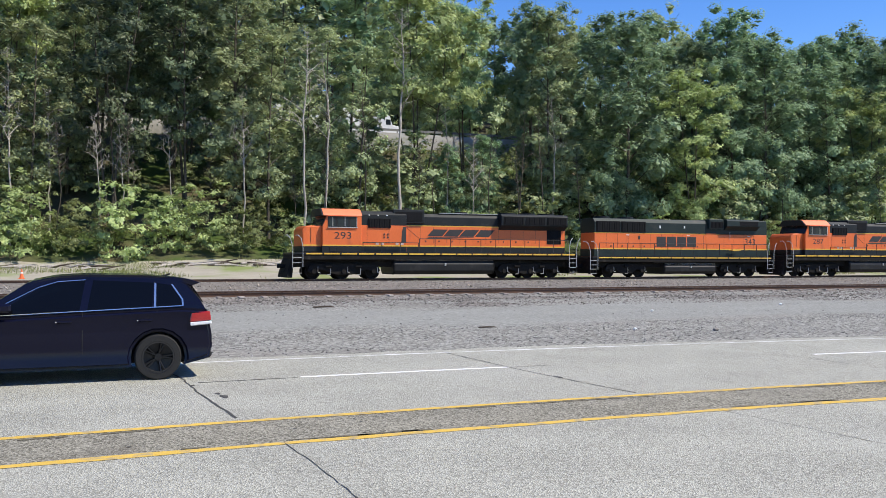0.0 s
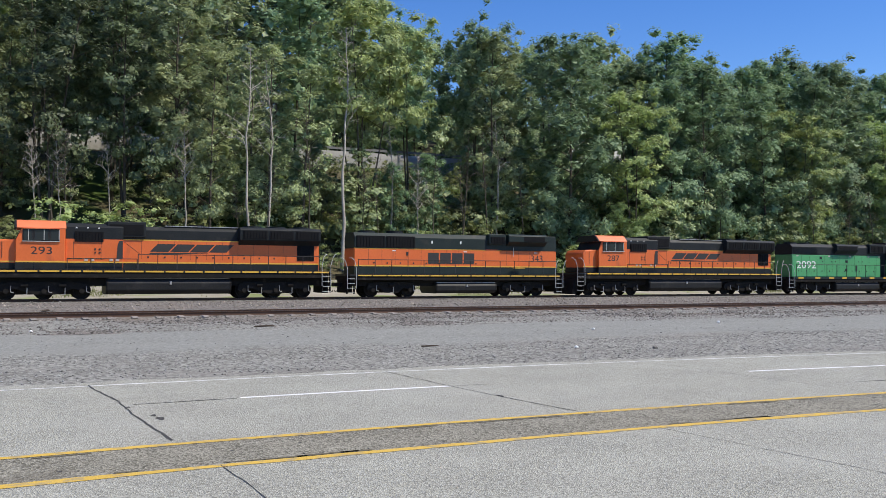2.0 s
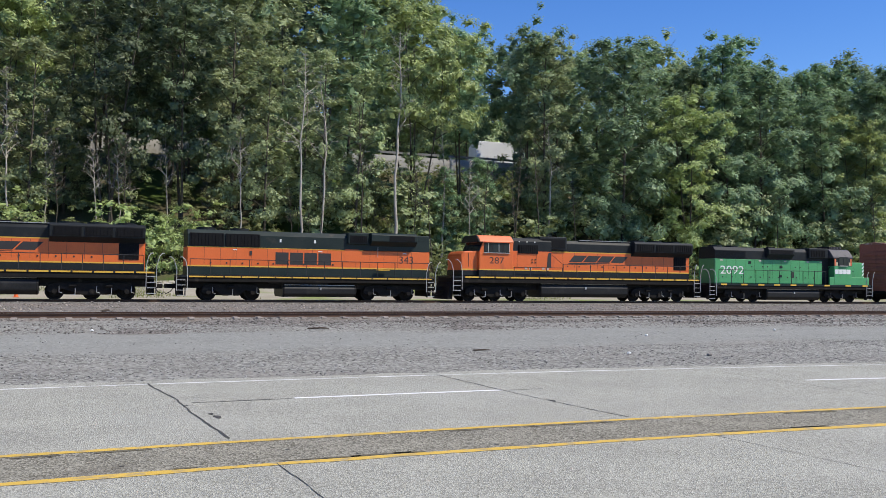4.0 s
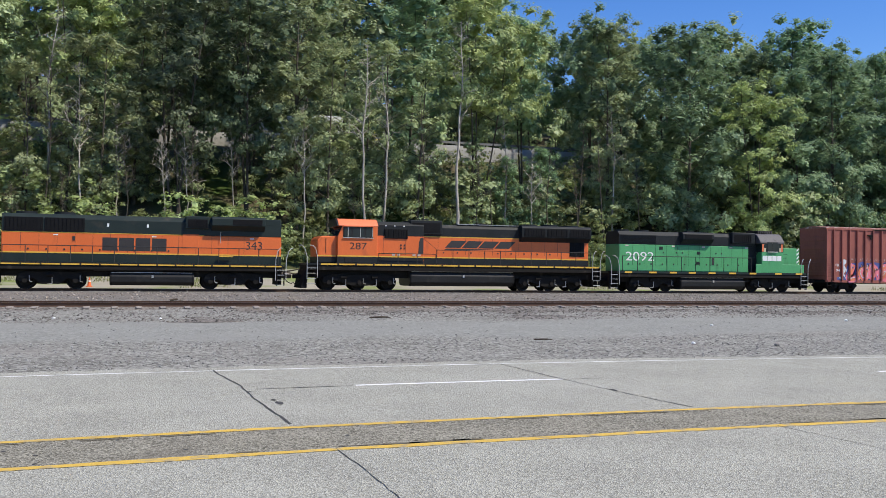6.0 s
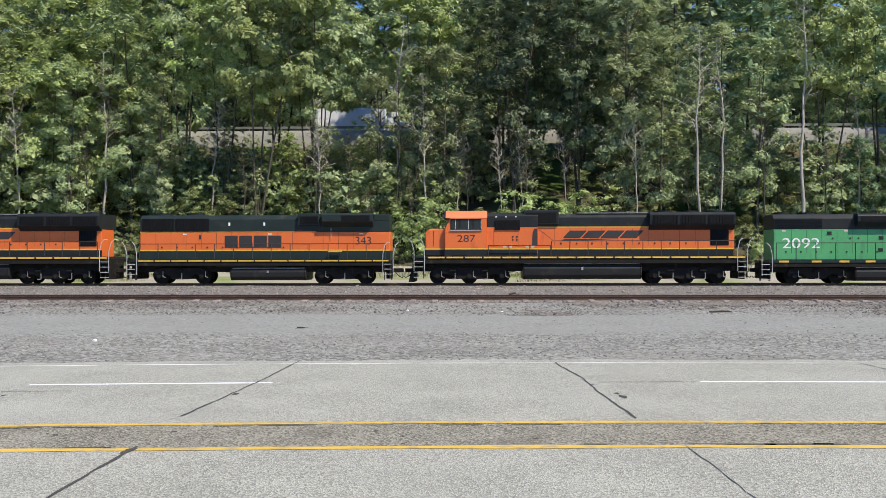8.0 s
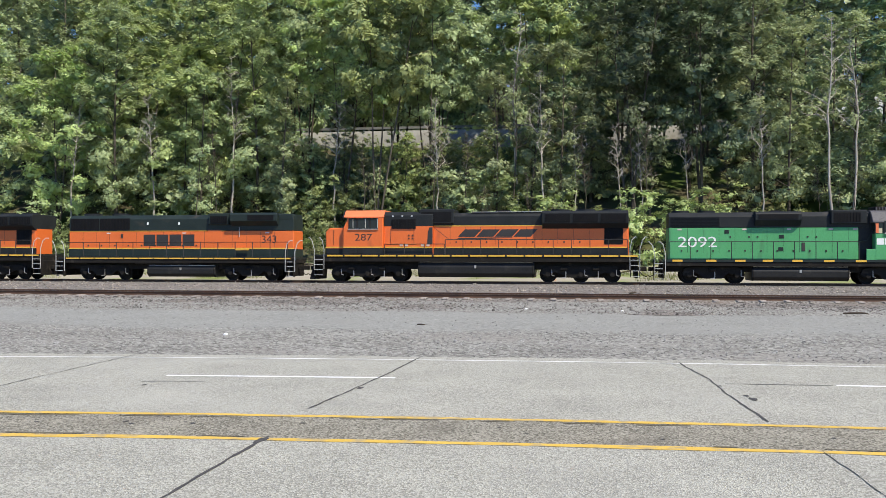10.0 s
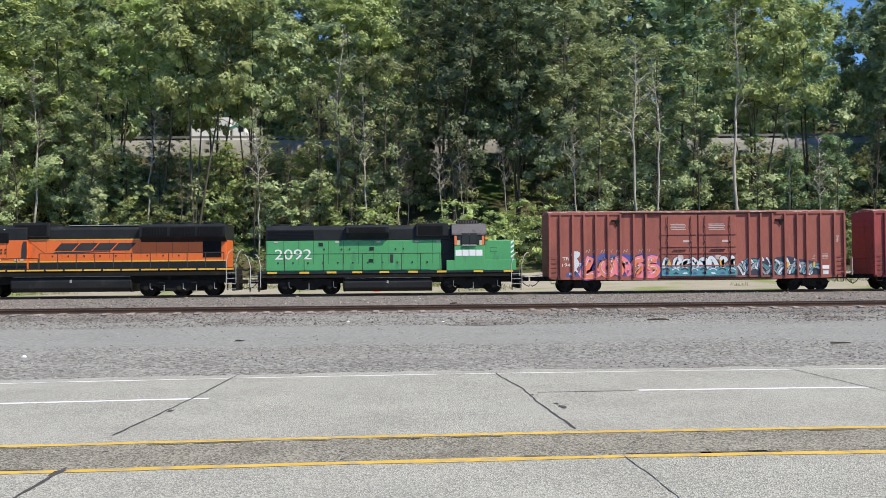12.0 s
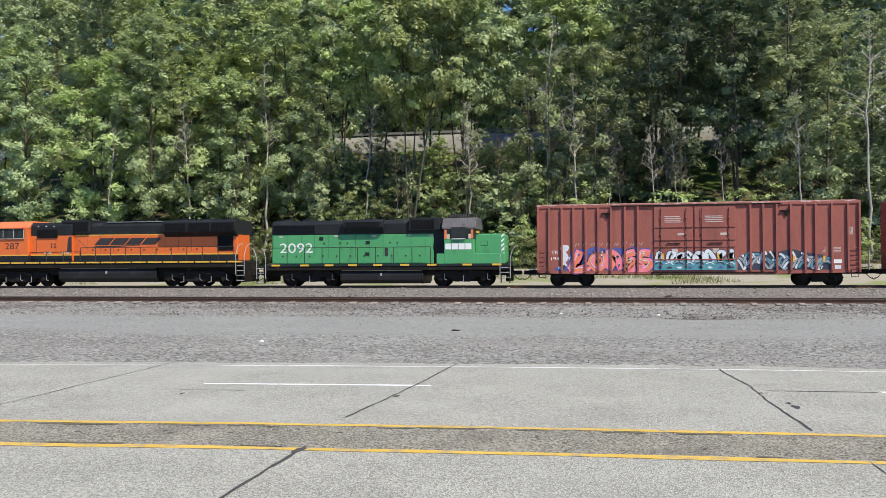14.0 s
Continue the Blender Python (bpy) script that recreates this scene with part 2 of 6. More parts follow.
def rod(bm, a, b, r, seg=6, r2=None):
    a, b = Vector(a), Vector(b)
    d = b - a
    m = Matrix.Translation((a + b) / 2) @ d.to_track_quat("Z", "Y").to_matrix().to_4x4()
    bmesh.ops.create_cone(bm, cap_ends=True, segments=seg, radius1=r, radius2=r if r2 is None else r2, depth=d.length, matrix=m)
    return bm


def rods(points, r, seg=6):
    bm = bmesh.new()
    for a, b in zip(points, points[1:]):
        rod(bm, a, b, r, seg)
    return bm


def prism(outline, y0, y1, bevel=0.0, seg=1):
    """A solid whose outline is given as (x, z) pairs, from y0 to y1."""
    bm = bmesh.new()
    a = [bm.verts.new((x, y0, z)) for x, z in outline]
    b = [bm.verts.new((x, y1, z)) for x, z in outline]
    bm.faces.new(a)
    bm.faces.new(b[::-1])
    for i in range(len(a)):
        j = (i + 1) % len(a)
        bm.faces.new((a[j], a[i], b[i], b[j]))
    bmesh.ops.recalc_face_normals(bm, faces=bm.faces)
    if bevel:
        bmesh.ops.bevel(bm, geom=list(bm.edges), offset=bevel, segments=seg, affect="EDGES", profile=0.5)
    return bm


def cross(outline, x0, x1, bevel=0.0, seg=1):
    """A solid whose outline is given as (y, z) pairs, from x0 to x1."""
    bm = prism([(y, z) for y, z in outline], x0, x1, bevel, seg)
    for v in bm.verts:
        v.co = Vector((v.co.y, v.co.x, v.co.z))
    bmesh.ops.recalc_face_normals(bm, faces=bm.faces)
    return bm


def writing(name, text, x0, x1, z0, z1, y, material, parent, bold=0.0, label=""):
    """Letters of the built-in font, laid on a side that faces -y and stretched to fill x0..x1, z0..z1."""
    cu = bpy.data.curves.new(name, "FONT")
    cu.body, cu.extrude, cu.offset = text, 0.004, bold
    tmp = bpy.data.objects.new(name, cu)
    scene.collection.objects.link(tmp)
    me = bpy.data.meshes.new_from_object(tmp.evaluated_get(bpy.context.evaluated_depsgraph_get()))
    bpy.data.objects.remove(tmp)
    co = np.empty(len(me.vertices) * 3)
    me.vertices.foreach_get("co", co)
    co = co.reshape(-1, 3)
    lo, hi = co.min(0), co.max(0)
    x = x0 + (co[:, 0] - lo[0]) / (hi[0] - lo[0]) * (x1 - x0)
    z = z0 + (co[:, 1] - lo[1]) / (hi[1] - lo[1]) * (z1 - z0)
    me.vertices.foreach_set("co", np.c_[x, y - co[:, 2], z].ravel())
    me.update()
    me.materials.clear()
    me.materials.append(material)
    ob = new(name, me)
    ob.parent = parent
    return tagged(ob, label) if label else ob


# ---- ground ----
HILL = [(-3000, -0.06), (-60, -0.06), (13.0, -0.05), (15.9, -0.02), (22, 0.0), (61, 0.02), (64, 0.12), (70, 0.45), (76, 0.9), (79, 1.7), (84, 3.6), (92, 7.5), (102, 11.8), (109, 14.7), (112.4, 15.6), (113.3, 15.6), (114, 15.5),
        (126, 16.4), (132, 18.5), (150, 26), (190, 37), (260, 46), (400, 48), (3000, 48)]


def ground_z(x, y):
    ys, zs = zip(*HILL)
    z = float(np.interp(y, ys, zs))
    if y > 62:
        k = min(1.0, (y - 62) / 20)
        z += k * 0.7 * noise.noise((x * 0.06, y * 0.06, 3.0)) + k * 0.25 * noise.noise((x * 0.3, y * 0.3, 9.0))
    elif y > 15.6:
        z += 0.035 * noise.noise((x * 0.25, y * 0.4, 1.0))
    return z


def build_ground():
    xs = np.concatenate([[-3000, -1200, -500, -250], np.arange(-160, 260.1, 2.0), [350, 600, 1200, 3000]])
    ys = np.concatenate([[-3000, -600, -120, -30, 0, 12], np.arange(15.2, 24, 0.8), np.arange(24, 62, 2.0), np.arange(62, 112, 1.5), np.arange(112, 150, 3.0), [170, 190, 250, 400, 900, 3000]])
    v = np.array([(x, y, ground_z(x, y)) for y in ys for x in xs])
    nx = len(xs)
    i, j = np.meshgrid(np.arange(nx - 1), np.arange(len(ys) - 1))
    a = (j * nx + i).ravel()
    ob = from_np("ground", v, np.c_[a, a + 1, a + nx + 1, a + nx], M_GRAVEL, smooth=True)
    me = ob.data
    for m in (M_SOIL, M_DIRT, M_BALLAST):
        me.materials.append(m)
    mid = ys[j.ravel()]
    idx = np.where(mid >= 76, 1, np.where(mid >= 60, 2, np.where(mid >= 36, 3, 0)))
    me.polygons.foreach_set("material_index", idx.astype(np.int32))
    tagged(ob, "grey gravel ground rising to a wooded bank of brown soil", "ground", kind="structure")


build_ground()


def bend(x):
    """The road's gentle curve, straight again further off."""
    d = min(abs(x - 5), 16)
    return -0.0046 * d * d - 0.02 * max(0, min(abs(x - 5), 60) - 16)


def strip(bm, x0, x1, y0, y1, z, wob=0.0, step=1.2):
    """A thin flat band along x with slightly uneven sides."""
    n = max(2, int((x1 - x0) / step) + 1)
    xs = np.linspace(x0, x1, n)
    lo = [bm.verts.new((x, y0 + bend(x) + wob * noise.noise((x * 1.3, y0, 0)), z)) for x in xs]
    hi = [bm.verts.new((x, y1 + bend(x) + wob * noise.noise((x * 1.3, y1, 5)), z)) for x in xs]
    for i in range(n - 1):
        bm.faces.new((lo[i], lo[i + 1], hi[i + 1], hi[i]))


Y_NEAR, Y_FAR, Y_DASH, Y_EDGE = 8.50, 9.77, 12.94, 15.25


def build_road():
    road = thing("road", "worn light grey asphalt road with painted lines", "road", kind="structure")
    bm = bmesh.new()
    strip(bm, -400, 400, -9.0, Y_NEAR, 0.0, 0, 1.0)
    part("near_lane", bm, M_ASPHALT, road)
    bm = bmesh.new()
    strip(bm, -400, 400, Y_NEAR, Y_FAR, 0.0, 0, 1.0)
    part("median_strip", bm, M_MEDIAN, road, "darker brownish median strip")
    bm = bmesh.new()
    strip(bm, -400, -30, Y_FAR, 15.75, 0.0, 0, 1.0)
    strip(bm, -30, 60, Y_FAR, 15.75, 0.0, 0.22, 0.5)
    strip(bm, 60, 400, Y_FAR, 15.75, 0.0, 0, 1.0)
    part("far_lane", bm, M_ASPHALT, road)
    for y, w, m, nm in ((Y_NEAR, 0.135, M_YELLOW, "yellow_line"), (Y_FAR, 0.12, M_YELLOW, "yellow_line"), (Y_EDGE, 0.075, M_EDGE_LINE, "edge_line")):
        bm = bmesh.new()
        strip(bm, -400, -30, y - w / 2, y + w / 2, 0.004, 0, 1.0)
        strip(bm, -30, 60, y - w / 2, y + w / 2, 0.004, 0.035, 0.2)
        strip(bm, 60, 400, y - w / 2, y + w / 2, 0.004, 0, 1.0)
        part(nm, bm, m, road)
    for k in range(-5, 8):
        bm = bmesh.new()
        strip(bm, 3.15 + 9.3 * k, 6.46 + 9.3 * k, Y_DASH - 0.055, Y_DASH + 0.055, 0.004, 0.012, 0.3)
        part("lane_dash", bm, M_WHITE_LINE, road)
    rng = random.Random(4)

    def crack(points, w):
        """A jagged dark joint through the given points."""
        bm, pts = bmesh.new(), []
        for (ax, ay), (bx, by) in zip(points, points[1:]):
            n = max(2, int(math.hypot(bx - ax, by - ay) / 0.16))
            pts += [(ax + (bx - ax) * i / n, ay + (by - ay) * i / n) for i in range(n)]
        prev = None
        for px, py in pts:
            o, h = rng.uniform(-0.012, 0.012), w * rng.uniform(0.4, 1.0)
            cur = (bm.verts.new((px + o - h, py, 0.0045)), bm.verts.new((px + o + h, py, 0.0045)))
            if prev:
                bm.faces.new((prev[0], prev[1], cur[1], cur[0]))
            prev = cur
        part("joint_crack", bm, M_CRACK, road)

    for x in (-17.5, -12.8, -8.0, 11.8, 16.6, 21.5, 26.4):
        crack([(x, 15.3), (x + 0.1, 12.6), (x + 0.2, Y_FAR)], 0.010)
        crack([(x + 0.25, Y_NEAR), (x + 0.4, 5.5), (x + 0.5, 1.0)], 0.007)
    crack([(1.33, 15.3), (1.37, 14.7), (1.55, 13.2), (1.58, 12.0), (1.74, Y_FAR)], 0.019)
    crack([(1.93, Y_NEAR), (1.98, 7.0), (2.05, 4.0)], 0.007)
    crack([(-2.99, 15.3), (-3.05, 13.0), (-3.26, Y_FAR)], 0.019)
    crack([(-3.14, Y_NEAR - 0.15), (-3.13, 7.0), (-3.10, 4.0)], 0.022)
    crack([(6.35, 15.3), (6.46, Y_DASH), (6.6, 11.5), (6.82, Y_FAR)], 0.012)
    crack([(6.95, Y_NEAR), (7.3, 5.0)], 0.007)
    for x0, x1, y in ((1.7, 3.1, 12.9), (-6.2, -5.3, 12.3), (6.5, 7.2, 12.93), (12.3, 14.0, 11.0)):
        bm = bmesh.new()
        strip(bm, x0, x1, y - 0.012, y + 0.015, 0.0045, 0.03, 0.15)
        part("seam_crack", bm, M_CRACK, road)
    for k in range(46):
        x, near = -14 + k * 0.75 + rng.uniform(-0.3, 0.3), rng.random() < 0.4
        y = Y_NEAR + 0.13 if near else Y_FAR - 0.12
        bm = bmesh.new()
        strip(bm, x, x + rng.uniform(0.2, 0.9), y - rng.uniform(0.01, 0.05), y + rng.uniform(0.0, 0.03), 0.0042, 0.05, 0.12)
        part("dirt_streak", bm, M_DIRT_LINE, road)
    for k in range(60):
        x, y, r = rng.uniform(-12, 16), rng.uniform(Y_NEAR + 0.1, Y_FAR - 0.1), rng.uniform(0.012, 0.035)
        bm = bmesh.new()
        bm.faces.new([bm.verts.new((x + r * math.cos(a) * rng.uniform(0.6, 1.3), y + bend(x) + r * math.sin(a) * rng.uniform(0.6, 1.3), 0.0043)) for a in np.linspace(0, 6.28, 8)[:-1]])
        part("oil_spot", bm, M_CRACK, road)
    for cx, cy, r in ((1.84, 11.5, 0.075), (1.80, 11.75, 0.05), (1.60, 12.6, 0.04), (-3.08, 11.6, 0.06), (-3.15, 8.15, 0.08), (6.62, 11.6, 0.06), (-6.0, 11.4, 0.04)):
        bm = bmesh.new()
        vs = [bm.verts.new((cx + r * 0.7 * rng.uniform(0.6, 1.2) * math.cos(a), cy + 1.8 * r * rng.uniform(0.6, 1.2) * math.sin(a), 0.005)) for a in np.linspace(0, 6.28, 13)[:-1]]
        bm.faces.new(vs)
        part("tar_patch", bm, M_CRACK, road)


build_road()

# ---- railway ----
Y_TRACK, Z_RAIL = 58.85, 0.15
Y_TRACK_NEAR = 36.9


def stones(name, label, x0, x1, y0, y1, count, size, material, height=None, seed=1):
    """Loose crushed stone strewn over a stretch of ground, thicker towards the middle."""
    rs = np.random.RandomState(seed)
    base = np.array([(1, 0, 0), (-1, 0, 0), (0, 1, 0), (0, -1, 0), (0, 0, 1), (0, 0, -1)], float)
    fc = np.array([(0, 2, 4), (2, 1, 4), (1, 3, 4), (3, 0, 4), (2, 0, 5), (1, 2, 5), (3, 1, 5), (0, 3, 5)])
    px, py = rs.uniform(x0, x1, count), rs.uniform(y0, y1, count)
    s = size * rs.uniform(0.5, 1.5, count)
    pz = np.array([height(a, b) if height else ground_z(a, b) for a, b in zip(px, py)]) + s * 0.15
    v = base[None] * (s[:, None, None] * rs.uniform(0.5, 1.2, (count, 6, 1)))
    a = rs.uniform(0, 6.28, count)
    c, sn = np.cos(a)[:, None], np.sin(a)[:, None]
    v = np.stack([v[..., 0] * c - v[..., 1] * sn, v[..., 0] * sn + v[..., 1] * c, v[..., 2] * 0.7], -1) + np.stack([px, py, pz], -1)[:, None]
    ob = from_np(name, v.reshape(-1, 3), (fc[None] + 6 * np.arange(count)[:, None, None]).reshape(-1, 3), material)
    return tagged(ob, label, "gravel", kind="stuff")


def bed_near(x, y):
    return float(np.interp(y, [28, 31.5, 35.55, 35.8, 38.6, 41.0], [-0.01, 0.0, 0.01, 0.09, 0.10, 0.0]))


def bed_far(x, y):
    return float(np.interp(y, [55.0, 57.2, 60.4, 63.0], [-0.01, 0.02, 0.02, 0.02]))


RAIL = [(-0.07, -0.17), (0.07, -0.17), (0.07, -0.155), (0.012, -0.135), (0.012, -0.045), (0.036, -0.03), (0.036, 0.0), (-0.036, 0.0), (-0.036, -0.03), (-0.012, -0.045), (-0.012, -0.135), (-0.07, -0.155)]


def build_track(yc, height, span, spacing, ties_from, ties_to, label, top):
    track = thing("railway_track", label, "railway track", (0, yc, 0), kind="structure")
    xs = np.arange(-300, 401, 10.0)
    ys = np.linspace(*span, 53)
    v = np.array([(x, y - yc, height(x, y) + 0.012 * noise.noise((x, y, 2))) for y in ys for x in xs])
    nx = len(xs)
    i, j = np.meshgrid(np.arange(nx - 1), np.arange(len(ys) - 1))
    a = (j * nx + i).ravel()
    bed = from_np("ballast_bed", v, np.c_[a, a + 1, a + nx + 1, a + nx], M_BALLAST, track, True)
    tagged(bed, "grey crushed stone ballast")
    for side in (-1, 1):
        off = side * 0.755
        rail = part("rail", cross([(y + off, z + top) for y, z in RAIL], -300, 400), M_RAIL, track, "rust-brown steel rail")
        part("rail_head", boxed(-300, 400, off - 0.03, off + 0.03, top, top + 0.003), M_RAILTOP, rail)
    tie_mesh = boxed(-0.115, 0.115, -1.3, 1.3, -0.10, 0.0, 0.012)
    tie = part("tie", tie_mesh, M_TIE, track)
    plate = part("tie_end_plate", boxed(-0.10, 0.10, -0.012, 0.012, -0.052, -0.024), M_PLATE, tie)
    plate.location = (0, -1.312, 0)
    n, rng = int((ties_to - ties_from) / spacing), random.Random(8)
    for k in range(n):
        x = ties_from + k * spacing + rng.uniform(-0.05, 0.05)
        if k == 0:
            t2 = tie
        else:
            t2 = new("tie", tie.data)
            t2.parent = track
            p2 = new("tie_end_plate", plate.data)
            p2.parent, p2.location = t2, (rng.uniform(-0.03, 0.03), -1.312, 0)
        t2.location = (x, 0, top - 0.132 + rng.uniform(-0.01, 0.004))
        t2.rotation_euler = (0, 0, rng.uniform(-0.03, 0.03))


build_track(Y_TRACK_NEAR, bed_near, (28.0, 41.0), 0.87, -45, 85, "rusty near railway track on grey ballast", 0.25)
build_track(Y_TRACK, bed_far, (55.0, 63.0), 0.87, -60, 110, "far railway track on pale ballast under the train", Z_RAIL)

stones("loose_ballast", "loose crushed grey ballast beside the near track", -40, 75, 28.2, 34.7, 15000, 0.042, M_STONE, bed_near, 1)
stones("pale_ballast", "pale brown ballast stones between the tracks", -50, 95, 37.6, 57.4, 7000, 0.065, M_PALE_STONE, lambda x, y: max(bed_near(x, y) if y < 41 else 0, bed_far(x, y) if y > 55 else 0) + 0.01, 2)
stones("roadside_gravel", "coarse grey gravel along the road edge", -25, 50, 15.4, 21.0, 12000, 0.022, M_GRIT, None, 3)
stones("scattered_gravel", "scattered grey gravel on the hard-packed yard", -30, 60, 20, 28.5, 2500, 0.022, M_GRIT, None, 4)


# ---- woods ----
def tube(path, radii, seg):
    """Rings swept along a path: vertices and quads."""
    vs, fs = [], []
    for k, (p, r) in enumerate(zip(path, radii)):
        p = Vector(p)
        d = (Vector(path[min(k + 1, len(path) - 1)]) - Vector(path[max(k - 1, 0)])).normalized()
        u = d.cross(Vector((0.3, 1, 0.1))).normalized()
        w = d.cross(u)
        for s in range(seg):
            a = 2 * math.pi * s / seg
            vs.append(p + (math.cos(a) * u + math.sin(a) * w) * float(r))
        if k:
            b = (k - 1) * seg
            fs += [(b + s, b + (s + 1) % seg, b + seg + (s + 1) % seg, b + seg + s) for s in range(seg)]
    return vs, fs


def spray(rs, centres, radii, heart, per_pad, size, core, core_size, flat=0.6, tri=True):
    """Leaves in flattened pads round the given centres: small ones outside, fewer large ones within. Vertices and triangles."""
    vs, fs = [], []
    share = (radii / radii.mean()) ** 1.7
    base = 0
    for count, s0, inner, outer, small in ((per_pad, size, 0.55, 1.12, True), (core, core_size, 0.0, 0.62, False)):
        k = np.repeat(np.arange(len(centres)), np.maximum(1, np.round(count * share)).astype(int))
        n = len(k)
        d = rs.normal(size=(n, 3))
        d /= np.linalg.norm(d, axis=1, keepdims=True)
        if small:
            d[:, 2] = np.where(d[:, 2] < -0.25, -d[:, 2], d[:, 2])
        pos = centres[k] + d * (radii[k] * rs.uniform(inner, outer, n))[:, None] * np.array([1, 1, flat])
        out = centres[k] - heart
        out /= np.linalg.norm(out, axis=1, keepdims=True) + 1e-6
        nrm = d * 0.55 + out * 0.55 + np.array([0, 0, 0.45]) + rs.normal(size=(n, 3)) * 0.33
        nrm /= np.linalg.norm(nrm, axis=1, keepdims=True)
        t = np.cross(nrm, rs.normal(size=(n, 3)))
        t /= np.linalg.norm(t, axis=1, keepdims=True)
        b = np.cross(nrm, t)
        s = s0 * rs.uniform(0.6, 1.4, (n, 1))
        w = s * rs.uniform(0.5, 0.8, (n, 1))
        if small and tri:
            v = np.stack([pos - t * s * 0.9 + b * w * 0.4, pos - t * s * 0.2 - b * w, pos + t * s + b * w * 0.5], 1)
            f = np.arange(n * 3).reshape(-1, 3)
        else:
            fold = nrm * s * rs.uniform(-0.25, 0.25, (n, 1))
            v = np.stack([pos - t * s, pos + b * w + fold, pos + t * s, pos - b * w + fold], 1)
            q = np.arange(n * 4).reshape(-1, 4)
            f = np.concatenate([q[:, [0, 1, 2]], q[:, [0, 2, 3]]])
        vs.append(v.reshape(-1, 3))
        fs.append(f + base)
        base += v.shape[0] * v.shape[1]
    return np.concatenate(vs), np.concatenate(fs)


# crown outlines: reach of the limbs from the crown's foot (0) to its top (1)
SHAPES = {"dome": ((0, 0.35, 0.6, 0.85, 1.0), (0.62, 1.0, 0.98, 0.75, 0.42)),
          "oval": ((0, 0.3, 0.6, 0.85, 1.0), (0.80, 1.0, 0.95, 0.70, 0.35)),
          "loose": ((0, 0.2, 0.5, 0.8, 1.0), (0.50, 0.85, 1.0, 0.82, 0.40))}


def make_tree(name, label, seed, height, crown_base, spread, limbs, per_limb, pad, leaves, leaf_mat, bark, category="tree", stems=1, shape="dome", flat=0.6, tri=True):
    """Tapered trunk with limbs that fork; each fork carries a pad of leaves. leaves: (small ones to a pad, their size, large inner ones, their size)."""
    rs = np.random.RandomState(seed)
    tree = thing(name, label, category, (0, 0, -100), "trees of the wooded bank")
    vs, fs, centres, radii = [], [], [], []

    def put(path, rad, seg):
        v, f = tube(path, rad, seg)
        o = len(vs)
        vs.extend(v)
        fs.extend([tuple(i + o for i in q) for q in f])

    low = category == "shrub"
    r0 = height * 0.0085 / math.sqrt(stems)
    for st in range(stems):
        a0 = st * 6.283 / stems + rs.uniform(-0.5, 0.5)
        lean = rs.uniform(0.0, 0.05) if stems == 1 else rs.uniform(0.07, 0.16)
        hh = height * (1 if st == 0 else rs.uniform(0.75, 0.97))
        n = 9
        path = [(math.cos(a0) * lean * hh * t + 0.25 * math.sin(4 * t + seed), math.sin(a0) * lean * hh * t + 0.2 * math.cos(3 * t + seed) - 0.2, hh * t * 0.97 - 0.3) for t in np.linspace(0, 1, n)]
        if not low or st == 0:
            put(path, [r0 * (1 - 0.85 * t) * (1.35 if t == 0 else 1) for t in np.linspace(0, 1, n)], 8)
        count = limbs // stems
        for k in range(count):
            u = min(0.999, (k + rs.uniform(0.1, 0.9)) / count)
            t = crown_base + (1 - crown_base) * u
            f = t * (n - 1)
            i = min(int(f), n - 2)
            root = np.array(path[i]) * (1 - f + i) + np.array(path[i + 1]) * (f - i)
            reach = spread * float(np.interp(u, *SHAPES[shape])) * rs.uniform(0.62, 1.12)
            a = a0 + k * 2.4 + rs.uniform(-0.5, 0.5)
            rise = rs.uniform(0.15, 0.6) + rs.uniform(0.2, 0.7) * u * u
            tip = root + np.array([math.cos(a) * reach, math.sin(a) * reach, reach * rise])
            elbow = root * 0.5 + tip * 0.5 + np.array([0, 0, 0.10 * reach])
            thick = r0 * (0.36 - 0.2 * u)
            if not low:
                put([root, elbow, tip], [thick, thick * 0.6, 0.02], 5)
            for j in range(per_limb):
                w = 1.0 - 0.72 * (j + rs.uniform(-0.3, 0.3)) / per_limb
                at = root + (tip - root) * w + np.array([0, 0, 0.2 * reach * w * (1 - w)])
                side = rs.normal(size=3) * np.array([0.22, 0.22, 0.22]) * spread * (0.35 + 0.4 * w)
                c = at + side
                if not low and j % 2:
                    put([at, c], [thick * 0.3, 0.012], 3)
                centres.append(c)
                radii.append(pad * rs.uniform(0.6, 1.3) * (1.08 - 0.3 * u))
        for k in range(1 if low else 7):
            a, q = k * 2.4 + seed, rs.uniform(0.1, 0.36) * spread
            centres.append(np.array(path[-1]) + np.array([math.cos(a) * q, math.sin(a) * q, -0.55 * q + rs.uniform(-0.3, 0.3)]))
            radii.append(pad * rs.uniform(0.7, 1.0))
    from_np("trunk", np.array([tuple(v) for v in vs]), np.array(fs), bark, tree, True)
    heart = np.array([0, 0, height * (crown_base * 0.7 + 0.3)])
    v, f = spray(rs, np.array(centres), np.array(radii), heart, *leaves, flat=flat, tri=tri)
    from_np("crown", v, f, leaf_mat, tree)
    return tree


